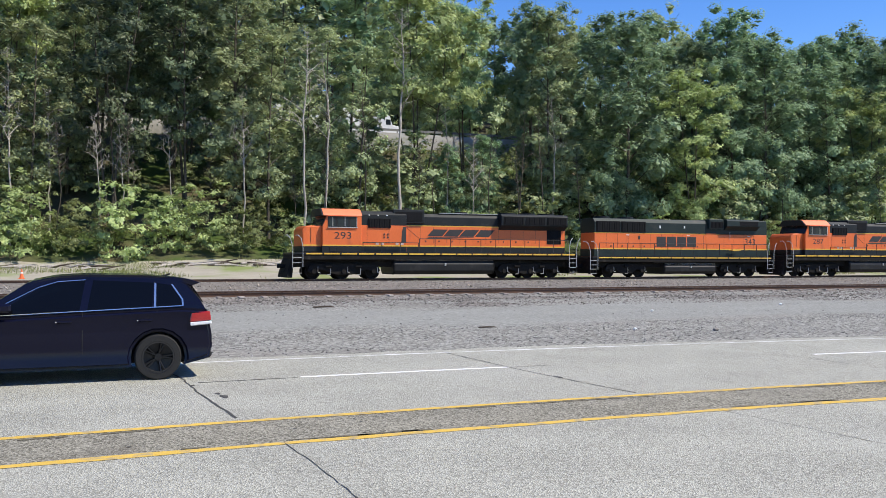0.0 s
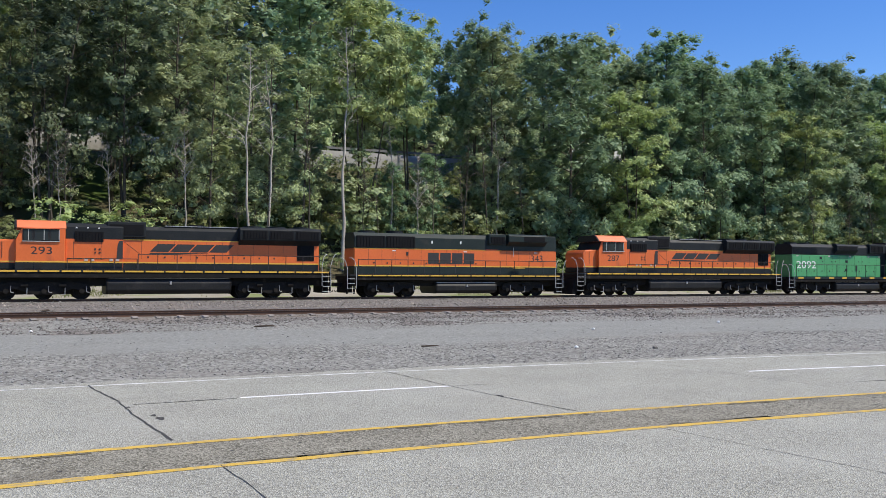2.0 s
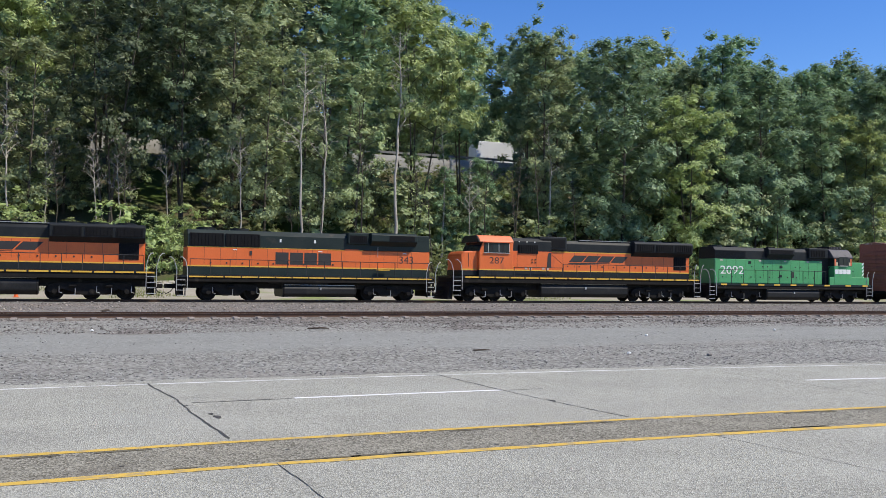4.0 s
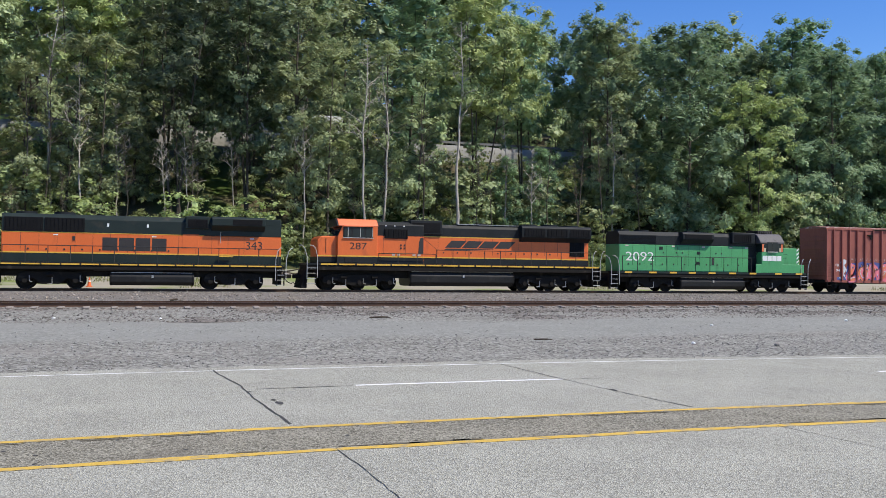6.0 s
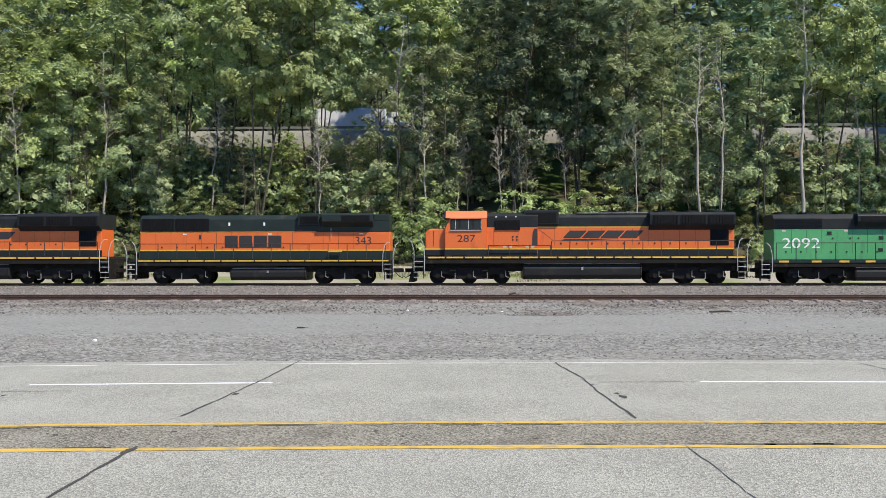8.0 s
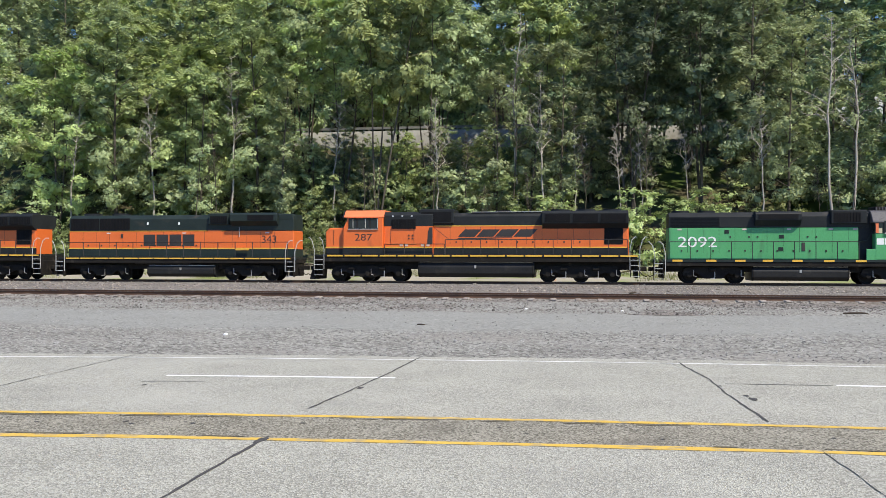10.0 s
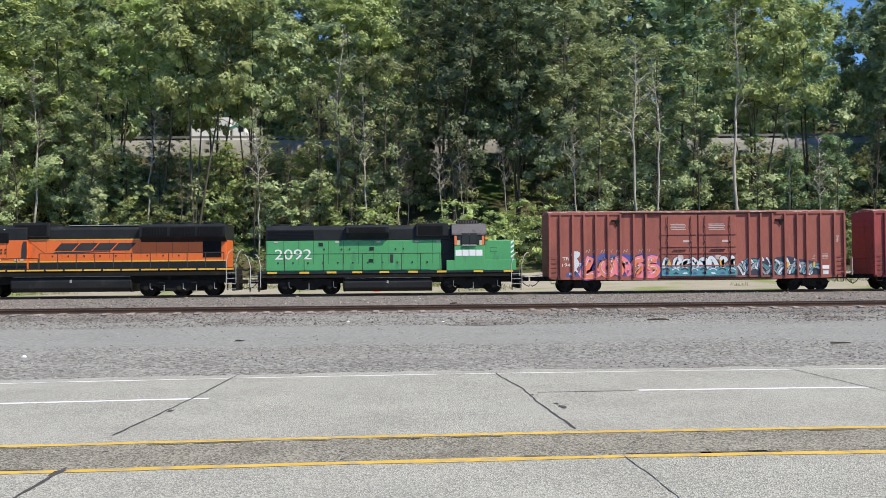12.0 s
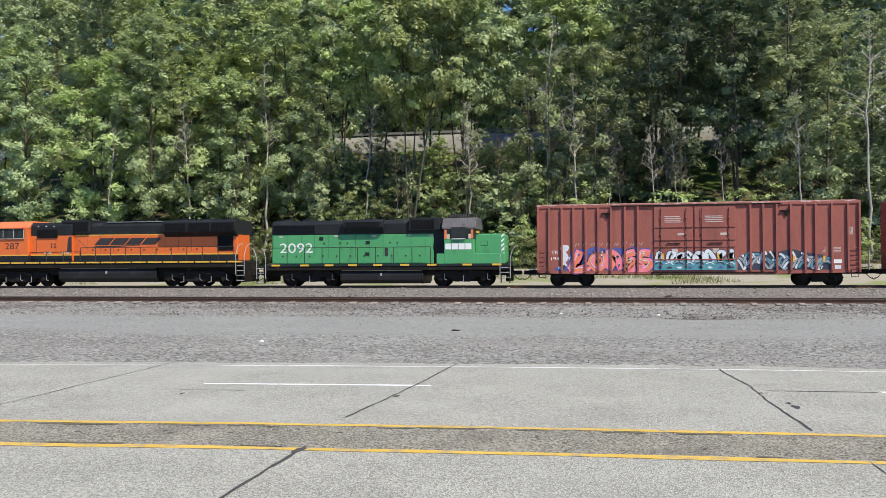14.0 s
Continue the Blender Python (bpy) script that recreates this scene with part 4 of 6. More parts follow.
def ladder(thing_, x0, x1, y, z0, z1, n, mat=None):
    """Side steps: two stringers and treads."""
    for xx in (x0, x1):
        part("step_stringer", boxed(xx - 0.02, xx + 0.02, y - 0.05, y + 0.25, z0, z1), M_UNDER, thing_)
    for k in range(n):
        z = z0 + (z1 - z0) * (k + 0.15) / n
        tr = part("step", boxed(x0, x1, y - 0.06, y + 0.22, z, z + 0.035), M_UNDER, thing_)
        part("step_edge", boxed(x0, x1, y - 0.075, y - 0.062, z, z + 0.035), mat or M_SILVER, tr)


def corner_rails(thing_, xa, xb, y, z, s):
    """White grab irons that rise from the foot of the steps and curve over to the end platform."""
    for x, d in ((xa, 0.12), (xb, 0.16)):
        part("grab_iron", rods([(x, y - 0.05, z - 1.1), (x, y - 0.05, z + 0.2), (x - s * d, y - 0.03, z + 0.75), (x - s * (d + 0.18), y + 0.05, z + 0.95), (x - s * (d + 0.3), y + 0.2, z + 0.93)], 0.022), M_SILVER, thing_)


def railing(thing_, x0, x1, step, y, z0, z1):
    n = int(round((x1 - x0) / step))
    for k in range(n + 1):
        x = x0 + (x1 - x0) * k / n
        part("stanchion", rods([(x, y, z0), (x, y, z1)], 0.026), M_RAILING, thing_)
    part("handrail", rods([(x0, y, z1), (x1, y, z1)], 0.022), M_RAILING, thing_)


def seams(thing_, xs, y, z0, z1, material=None, name="door_seam"):
    for x in xs:
        part(name, boxed(x - 0.008, x + 0.008, y - 0.004, y + 0.01, z0, z1), material or M_MARK, thing_)


def latches(thing_, xs, zs, y):
    for x in xs:
        for z in zs:
            part("door_latch", boxed(x - 0.045, x + 0.045, y - 0.03, y + 0.01, z - 0.05, z + 0.05, 0.008), M_MARK, thing_)


def panel(thing_, name, x0, x1, z0, z1, y, material, depth=0.02, label="", slats=0):
    p = part(name, boxed(x0, x1, y - depth, y + 0.03, z0, z1, min(0.008, depth / 3)), material, thing_, label)
    for k in range(slats):
        x = x0 + (x1 - x0) * (k + 0.5) / slats
        part("slat", boxed(x - 0.012, x + 0.012, y - depth - 0.02, y - depth, z0 + 0.03, z1 - 0.03), M_GRILLE, p)
    return p


def emblem(thing_, x0, x1, z0, z1, y, material, slant=0.0, gap=0.1, count=4):
    """Row of plain blocks where a railway's brand stands."""
    w = (x1 - x0 - slant) / count
    for k in range(count):
        a = x0 + k * w
        b = a + w * (1 - gap)
        part("emblem_block", prism([(a, z0), (b, z0), (b + slant, z1), (a + slant, z1)], y - 0.006, y + 0.004), material, thing_)


def tank(thing_, x0, x1, z0, z1):
    h = z1 - z0
    ol = [(-1.15, z0), (-1.38, z0 + 0.25 * h), (-1.40, z0 + 0.7 * h), (-1.25, z1), (1.25, z1), (1.40, z0 + 0.7 * h), (1.38, z0 + 0.25 * h), (1.15, z0)]
    t = part("fuel_tank", cross(ol, x0, x1, 0.05, 2), M_TANK, thing_, "dusty black fuel tank")
    for x in (x0 + 0.08, x1 - 0.08):
        part("tank_band", cross([(y * 1.01, z0 + (z - z0) * 1.01 - 0.01) for y, z in ol], x - 0.03, x + 0.03), M_UNDER, t)
    part("tank_rail", boxed(x0 + 0.1, x1 - 0.1, -1.30, -1.24, z1 - 0.01, z1 + 0.025), M_SILVER, t)
    part("fuel_gauge", boxed(x0 + 0.5 * (x1 - x0) - 0.06, x0 + 0.5 * (x1 - x0) + 0.06, -1.44, -1.36, z0 + 0.6 * h, z0 + 0.8 * h), M_STEEL, t)
    return t


def fans(thing_, xs, z, r=0.6):
    for x in xs:
        f = part("roof_fan", rod(bmesh.new(), (x, 0, z - 0.05), (x, 0, z + 0.12), r, 20), M_BLACK, thing_)
        part("fan_guard", rod(bmesh.new(), (x, 0, z + 0.121), (x, 0, z + 0.14), r * 0.85, 20), M_GRILLE, f)


# ---- six-axle locomotive ----
def six_axle(number, label):
    e = thing("locomotive", label, "locomotive", group="train vehicles")
    part("frame", boxed(0.75, 21.35, -1.48, 1.48, 1.28, 1.62, 0.02), M_UNDER, e)
    part("centre_sill", boxed(0.9, 21.2, -0.9, 0.9, 0.8, 1.3), M_UNDER, e)
    part("deck", boxed(0.75, 21.35, -1.52, 1.52, 1.62, 1.74), M_BLACK, e)
    x = 1.6
    while x < 20.9:
        part("sill_stripe", boxed(x, x + 1.05, -1.528, -1.51, 1.62, 1.715), M_TRIM, e)
        x += 1.17
    part("nose", prism([(1.42, 1.74), (1.39, 3.2), (1.62, 3.46), (2.75, 3.52), (2.75, 1.74)], -1.22, 1.22, 0.09, 3), M_ORANGE, e)
    part("nose_band", prism([(1.385, 1.75), (1.385, 2.17), (2.75, 2.17), (2.75, 1.75)], -1.235, 1.235, 0.05), M_BLACK, e)
    part("nose_door_seam", boxed(1.95, 1.97, -1.245, -1.2, 2.4, 3.35), M_MARK, e)
    cab = part("cab", prism([(2.66, 1.74), (2.66, 3.45), (2.98, 4.16), (5.29, 4.16), (5.29, 1.74)], -1.50, 1.50, 0.04, 2), M_ORANGE, e)
    part("cab_roof", cross([(-1.53, 4.13), (-1.50, 4.2), (-1.12, 4.56), (-0.9, 4.62), (0.9, 4.62), (1.12, 4.56), (1.50, 4.2), (1.53, 4.13)], 2.70, 5.33, 0.03), M_CAB_ORANGE, cab, "faded orange cab roof")
    part("roof_front", cross([(-1.50, 4.12), (-1.48, 4.2), (-1.10, 4.55), (-0.9, 4.61), (0.9, 4.61), (1.10, 4.55), (1.48, 4.2), (1.50, 4.12)], 2.60, 2.72, 0.02), M_BLACK, cab, "black front edge of the cab roof")
    part("cab_band", boxed(2.64, 5.30, -1.507, 1.507, 1.745, 2.17), M_BLACK, cab)
    win = part("window_frame", boxed(3.02, 4.98, -1.535, -1.49, 3.40, 4.10, 0.01), M_BLACK, cab)
    for a, b in ((3.08, 3.30), (3.35, 4.12), (4.17, 4.92)):
        part("pane", boxed(a, b, -1.545, -1.53, 3.45, 4.05), M_PANE, win)
    part("sun_shade", boxed(3.0, 5.0, -1.62, -1.49, 4.10, 4.13), M_CAB_ORANGE, win)
    part("window_sill", boxed(3.0, 5.0, -1.58, -1.49, 3.36, 3.40), M_SILVER, win)
    for a in (3.31, 4.13, 4.93):
        part("sash_post", boxed(a, a + 0.035, -1.552, -1.53, 3.45, 4.05), M_SILVER, win)
    for a in (3.5, 4.35):
        part("window_blind", boxed(a, a + 0.16, -1.549, -1.543, 3.50, 4.02), M_TANK, win)
    for a in (3.12, 3.62):
        part("battery_box_door", boxed(a, a + 0.42, -1.53, -1.5, 1.8, 2.12, 0.01), M_TANK, cab)
    writing("road_number", number, 3.45, 4.58, 2.64, 3.08, -1.502, M_MARK, cab)
    part("windshield", prism([(2.635, 3.47), (2.95, 4.16), (2.98, 4.16), (2.70, 3.47)], -1.42, 1.42), M_PANE, cab)
    # electrical cabinet behind the cab
    part("cabinet", boxed(5.29, 8.52, -1.22, 1.22, 1.74, 3.60, 0.03), M_ORANGE, e)
    part("cabinet_band", boxed(5.30, 8.50, -1.226, 1.226, 1.75, 2.17), M_BLACK, e)
    part("cabinet_top", cross([(-1.22, 3.55), (-1.22, 4.28), (-1.0, 4.5), (1.0, 4.5), (1.22, 4.28), (1.22, 3.55)], 5.31, 8.52, 0.02), M_BLACK, e)
    panel(e, "inertial_filter", 5.82, 7.4, 3.40, 4.02, -1.22, M_GRILLE, 0.06, slats=9)
    seams(e, (5.75, 7.28), -1.225, 2.35, 3.4)
    for k in range(3):
        part("cabinet_light", boxed(5.85 + k * 0.62, 5.95 + k * 0.62, -1.24, -1.2, 4.2, 4.26), M_WHITE, e)
    latches(e, (6.95, 7.2), (2.98, 2.78), -1.225)
    part("blower_block", boxed(7.6, 9.85, -1.12, 1.12, 3.72, 4.66, 0.04), M_BLACK, e)
    panel(e, "blower_screen", 7.75, 9.7, 3.85, 4.5, -1.12, M_GRILLE, 0.02)
    # black panel, slightly proud, stands for the shade inside a curved recess
    part("dark_duct_recess", prism([(8.15, 2.42), (8.2, 3.2), (8.28, 3.48), (8.5, 3.5), (8.5, 2.42)], -1.235, -1.2), M_MARK, e)
    for x in (6.35, 6.7, 7.75, 8.1):
        part("safety_plate", boxed(x, x + 0.2, -1.25, -1.22, 2.28, 2.40), M_FADED, e)
    for x in (5.4, 6.55):
        part("trim_patch", boxed(x, x + 0.9, -1.236, -1.22, 2.40, 2.45), M_TRIM, e)
    # engine hood
    hy = -0.98
    part("hood", boxed(8.52, 20.8, hy, -hy, 1.74, 3.60, 0.03), M_ORANGE, e)
    part("hood_band", boxed(8.51, 20.81, hy - 0.006, -hy + 0.006, 1.75, 2.17), M_BLACK, e)
    part("hood_top", cross([(-0.99, 3.60), (-0.99, 4.2), (-0.8, 4.42), (0.8, 4.42), (0.99, 4.2), (0.99, 3.60)], 8.53, 20.79, 0.02), M_BLACK, e)
    part("roof_step", boxed(11.0, 15.6, -0.86, 0.86, 4.40, 4.48, 0.02), M_BLACK, e)
    # pale strip drawn in place of the sun's glint on the roof edge
    part("roof_glint", boxed(11.0, 15.6, -0.885, -0.84, 4.455, 4.495), M_STEEL, e)
    for a, b, y in ((1.4, 2.6, -1.24), (2.66, 5.28, -1.512), (5.3, 8.5, -1.232), (8.52, 20.8, hy - 0.012)):
        part("yellow_line", boxed(a, b, y, y + 0.03, 2.17, 2.25), M_TRIM, e)
    part("yellow_line", boxed(8.52, 15.5, hy - 0.008, hy + 0.02, 3.555, 3.615), M_TRIM, e)
    part("flare", cross([(-0.97, 3.38), (-1.42, 3.70), (-1.46, 4.36), (-1.3, 4.5), (1.3, 4.5), (1.46, 4.36), (1.42, 3.70), (0.97, 3.38)], 15.5, 20.82, 0.02), M_BLACK, e, "black flared radiator housing")
    for k in range(3):
        panel(e, "radiator_screen", 15.7 + k * 1.72, 17.25 + k * 1.72, 3.78, 4.3, -1.445, M_GRILLE, 0.03, slats=8)
    panel(e, "rear_screen", 19.35, 20.5, 2.42, 3.42, hy, M_GRILLE, 0.03, slats=6)
    seams(e, [9.6 + 0.98 * k for k in range(10)], hy, 2.42, 3.52)
    latches(e, [10.0 + 0.98 * k for k in range(9)], (2.55,), hy)
    part("diagonal_seam", rods([(8.6, hy - 0.003, 3.45), (9.5, hy - 0.003, 2.75)], 0.01), M_MARK, e)
    emblem(e, 10.1, 15.3, 2.88, 3.36, hy, M_MARK, slant=0.45, gap=0.08)
    part("emblem_swoosh", prism([(10.0, 2.74), (10.2, 2.82), (13.6, 2.85), (13.6, 2.83), (10.9, 2.70)], hy - 0.006, hy), M_MARK, e)
    part("exhaust_outlet", boxed(12.6, 13.4, -0.25, 0.25, 4.44, 4.62, 0.03), M_GRILLE, e)
    fans(e, (16.6, 18.2, 19.8), 4.5, 0.62)
    part("horn", rods([(9.0, -0.3, 4.62), (9.0, -0.3, 4.75), (8.7, -0.3, 4.76)], 0.04), M_BLACK, e)
    part("rear_end", boxed(20.78, 20.86, -0.9, 0.9, 1.76, 3.5), M_ORANGE, e)
    tank(e, 7.57, 15.0, 0.30, 1.26)
    part("air_reservoir", rod(bmesh.new(), (8.2, -1.25, 1.40), (14.6, -1.25, 1.40), 0.11, 10), M_UNDER, e)
    bogie(e, 4.2, (-2.0, 0.0, 2.05))
    bogie(e, 17.85, (-2.0, 0.05, 2.0))
    railing(e, 9.36, 20.75, 1.17, -1.46, 1.74, 2.70)
    railing(e, 5.4, 9.3, 1.3, -1.46, 1.74, 2.42)
    part("end_post", rods([(9.36, -1.46, 2.42), (9.36, -1.46, 2.70)], 0.03), M_RAILING, e)
    ladder(e, 0.7, 1.3, -1.42, 0.35, 1.68, 4)
    corner_rails(e, 1.38, 0.72, -1.46, 1.9, 1)
    ladder(e, 20.95, 21.5, -1.42, 0.35, 1.68, 4)
    corner_rails(e, 20.9, 21.5, -1.46, 1.9, -1)
    part("plow", prism([(0.35, 0.12), (0.75, 0.12), (0.85, 1.28), (0.65, 1.28), (0.5, 0.7)], -1.3, 1.3, 0.03), M_UNDER, e)
    part("rear_pilot", boxed(21.2, 21.4, -1.3, 1.3, 0.3, 1.3, 0.03), M_UNDER, e)
    coupler(e, 0.05, 1)
    coupler(e, 22.0, -1)
    return e


# ---- four-axle booster without cab ----
def booster():
    e = thing("locomotive", "orange and dark green cabless booster locomotive", "locomotive", group="train vehicles")
    hy = -0.98
    part("frame", boxed(0.8, 17.4, -1.48, 1.48, 1.15, 1.42, 0.02), M_UNDER, e)
    part("centre_sill", boxed(0.9, 17.3, -0.9, 0.9, 0.75, 1.2), M_UNDER, e)
    part("deck", boxed(0.8, 17.4, -1.52, 1.52, 1.42, 1.56), M_BLACK, e)
    for k in range(15):
        part("sill_stripe", boxed(1.35 + k * 1.07, 2.33 + k * 1.07, -1.528, -1.51, 1.43, 1.51), M_TRIM, e)
    part("hood", boxed(1.27, 17.35, hy, -hy, 1.56, 3.32, 0.04), M_ORANGE, e)
    part("hood_band", boxed(1.26, 17.36, hy - 0.006, -hy + 0.006, 1.57, 2.10), M_DGREEN, e)
    part("hood_top", cross([(-0.99, 3.32), (-0.99, 4.12), (-0.72, 4.40), (0.72, 4.40), (0.99, 4.12), (0.99, 3.32)], 1.28, 17.34, 0.02), M_DGREEN, e)
    part("yellow_line", boxed(1.27, 17.35, hy - 0.012, hy + 0.02, 2.10, 2.18), M_TRIM, e)
    part("yellow_line", boxed(1.27, 12.6, hy - 0.008, hy + 0.02, 3.30, 3.36), M_TRIM, e)
    panel(e, "radiator_screen", 1.42, 3.5, 3.40, 4.18, hy, M_GRILLE, 0.05, slats=10)
    panel(e, "radiator_screen", 3.58, 5.75, 3.40, 4.18, hy, M_GRILLE, 0.05, slats=10)
    part("air_intake", boxed(11.5, 12.9, -1.2, 1.2, 3.72, 4.48, 0.04), M_DGREEN, e)
    panel(e, "intake_screen", 11.62, 12.8, 3.80, 4.30, -1.2, M_GRILLE, 0.02, slats=9)
    part("blower_flare", cross([(-0.98, 3.62), (-1.40, 3.95), (-1.40, 4.38), (-1.25, 4.5), (1.25, 4.5), (1.40, 4.38), (1.40, 3.95), (0.98, 3.62)], 13.05, 16.3, 0.02), M_DGREEN, e, "flared dynamic brake housing")
    panel(e, "brake_screen", 14.3, 16.1, 4.0, 4.34, -1.40, M_GRILLE, 0.02)
    part("flare_end", boxed(16.3, 17.3, -1.0, 1.0, 4.0, 4.42, 0.04), M_DGREEN, e)
    panel(e, "orange_door", 11.35, 12.3, 2.5, 3.38, hy, M_ORANGE, 0.012)
    seams(e, [2.3 + 0.98 * k for k in range(15)], hy, 2.2, 3.28)
    latches(e, [2.7 + 0.98 * k for k in range(9)], (2.34,), hy)
    part("vent", boxed(5.1, 5.25, hy - 0.03, hy, 2.86, 3.12), M_MARK, e)
    for x in (4.05, 9.55, 15.4):
        part("data_plate", boxed(x, x + 0.26, hy - 0.012, hy, 3.15, 3.21), M_WHITE, e)
    for x in (7.0, 9.25):
        part("hood_light", boxed(x, x + 0.11, -1.01, -0.97, 3.72, 3.92), M_WHITE, e)
    emblem(e, 6.75, 10.5, 2.30, 3.08, hy, M_MARK, slant=0.0, gap=0.10)
    writing("road_number", "343", 15.15, 16.15, 2.50, 3.0, hy - 0.002, M_MARK, e)
    part("grab_bar", rods([(13.6, hy - 0.08, 3.55), (13.6, hy - 0.08, 2.9)], 0.02), M_SILVER, e)
    part("brake_wheel_step", boxed(13.5, 14.3, -1.5, -1.1, 2.02, 2.08), M_TRIM, e)
    fans(e, (2.5, 4.6, 14.6), 4.42, 0.6)
    tank(e, 7.2, 12.05, 0.24, 1.0)
    part("air_reservoir", rod(bmesh.new(), (6.3, -1.2, 1.2), (10.2, -1.2, 1.2), 0.13, 10), M_TANK, e)
    bogie(e, 3.95, (-1.37, 1.37))
    bogie(e, 14.4, (-1.37, 1.37))
    railing(e, 1.4, 17.1, 1.18, -1.46, 1.5, 2.55)
    for a, b, s in ((0.65, 1.15, 1), (17.05, 17.5, -1)):
        ladder(e, a, b, -1.42, 0.25, 1.5, 4)
    corner_rails(e, 1.25, 0.62, -1.46, 1.7, 1)
    corner_rails(e, 16.95, 17.6, -1.46, 1.7, -1)
    for x in (0.85, 17.15):
        part("pilot", boxed(x, x + 0.2, -1.3, 1.3, 0.3, 1.2, 0.03), M_UNDER, e)
    coupler(e, 0.05, 1)
    coupler(e, 18.16, -1)
    return e


# ---- green four-axle locomotive, cab to the rear of the train's travel ----
def green_engine():
    e = thing("locomotive", "faded green and black four-axle locomotive with white number", "locomotive", group="train vehicles")
    hy = -0.98
    part("frame", boxed(0.8, 17.2, -1.48, 1.48, 1.05, 1.32, 0.02), M_UNDER, e)
    part("centre_sill", boxed(0.9, 17.1, -0.9, 0.9, 0.7, 1.1), M_UNDER, e)
    part("deck", boxed(0.8, 17.2, -1.52, 1.52, 1.32, 1.46), M_DGREEN, e)
    for x in (1.4, 3.4, 5.1, 6.7, 8.4, 10.2, 12.0, 14.3, 16.2):
        part("sill_stripe", boxed(x, x + 0.6, -1.53, -1.51, 1.33, 1.45), M_TRIM, e)
    part("hood", boxed(1.22, 12.3, hy, -hy, 1.46, 3.42, 0.04), M_GREEN, e)
    part("hood_top", cross([(-0.99, 3.42), (-0.99, 4.1), (-0.72, 4.36), (0.72, 4.36), (0.99, 4.1), (0.99, 3.42)], 1.23, 12.9, 0.02), M_BLACK, e)
    part("radiator_vent", boxed(1.3, 4.3, hy - 0.03, hy + 0.05, 3.5, 4.1, 0.01), M_BLACK, e)
    for k in range(6):
        part("vent_slat", boxed(1.35, 4.25, hy - 0.06, hy - 0.03, 3.55 + k * 0.09, 3.58 + k * 0.09), M_GRILLE, e)
    part("brake_flare", cross([(-0.98, 3.5), (-1.35, 3.85), (-1.35, 4.25), (-1.2, 4.38), (1.2, 4.38), (1.35, 4.25), (1.35, 3.85), (0.98, 3.5)], 6.3, 9.0, 0.03), M_BLACK, e)
    panel(e, "brake_screen", 6.5, 8.8, 3.92, 4.2, -1.35, M_GRILLE, 0.02)
    part("air_intake", boxed(10.7, 12.75, -1.18, 1.18, 3.62, 4.45, 0.04), M_BLACK, e)
    panel(e, "intake_screen", 10.85, 12.4, 3.72, 4.3, -1.18, M_GRILLE, 0.02, slats=9)
    part("dark_duct_recess", boxed(12.3, 13.1, -0.9, 0.9, 1.46, 4.3, 0.03), M_BLACK, e)
    part("duct_slope", rods([(12.35, -1.0, 2.55), (12.75, -1.1, 2.62), (13.1, -1.3, 3.3)], 0.03), M_DGREEN, e)
    cab = part("cab", boxed(13.1, 15.05, -1.50, 1.50, 1.46, 3.74, 0.03), M_GREEN, e)
    part("cab_band", boxed(13.09, 15.06, -1.506, 1.506, 3.02, 3.70), M_DGREEN, cab, "dark green band round the cab windows")
    for a, b in ((13.12, 13.28), (14.85, 15.0)):
        part("worn_patch", boxed(a, b, -1.512, -1.50, 3.05, 3.62), M_CAB_ORANGE, cab)
        part("worn_patch", boxed(a + (0.16 if a < 14 else -0.16), b + (0.2 if a < 14 else -0.15), -1.513, -1.50, 3.04, 3.34), M_CREAM, cab)
    part("cab_roof", cross([(-1.54, 3.66), (-1.52, 3.8), (-1.1, 4.32), (-0.85, 4.42), (0.85, 4.42), (1.1, 4.32), (1.52, 3.8), (1.54, 3.66)], 12.95, 15.15, 0.03), M_GREYROOF, cab, "faded grey cab roof")
    part("roof_cooler", boxed(13.3, 14.7, -0.7, 0.7, 4.42, 4.66, 0.04), M_UNDER, cab)
    for k in range(8):
        part("cooler_fin", boxed(13.35 + k * 0.17, 13.43 + k * 0.17, -0.74, -0.69, 4.46, 4.62), M_GREYROOF, cab)
    win = part("window_frame", boxed(13.55, 14.55, -1.53, -1.49, 3.08, 3.78, 0.01), M_BLACK, cab)
    for a, b in ((13.6, 14.03), (14.08, 14.5)):
        part("pane", boxed(a, b, -1.54, -1.525, 3.13, 3.73), M_PANE, win)
    part("arm_rest", boxed(13.6, 14.5, -1.6, -1.5, 3.0, 3.06, 0.01), M_SILVER, win)
    emblem(cab, 13.18, 14.92, 2.36, 2.74, -1.502, M_WHITE, slant=0.0, gap=0.10)
    part("nose", prism([(15.05, 1.46), (15.05, 3.36), (16.75, 3.36), (16.95, 3.25), (16.95, 1.46)], -0.98, 0.98, 0.06, 2), M_GREEN, e)
    for k in range(6):
        part("white_chevron", prism([(16.72, 1.6 + k * 0.3), (16.92, 1.75 + k * 0.3), (16.92, 1.88 + k * 0.3), (16.72, 1.73 + k * 0.3)], -0.99, -0.975), M_WHITE, e)
    part("walkway_side", boxed(12.6, 17.0, -1.49, -1.44, 1.40, 2.10, 0.02), M_GREEN, e)
    part("nose_light", boxed(15.1, 15.3, -1.02, -0.9, 3.4, 3.55), M_TRIM, e)
    panel(e, "hatch_frame", 15.4, 15.85, 2.6, 2.9, -0.98, M_DGREEN, 0.01)
    part("nose_hatch", boxed(15.42, 15.83, -0.996, -0.99, 2.62, 2.88), M_GREEN, e)
    writing("road_number", "2092", 1.78, 4.1, 2.22, 2.86, hy - 0.002, M_WHITE, e)
    seams(e, [2.35 + 0.94 * k for k in range(11)], hy, 1.9, 3.38, M_DGREEN)
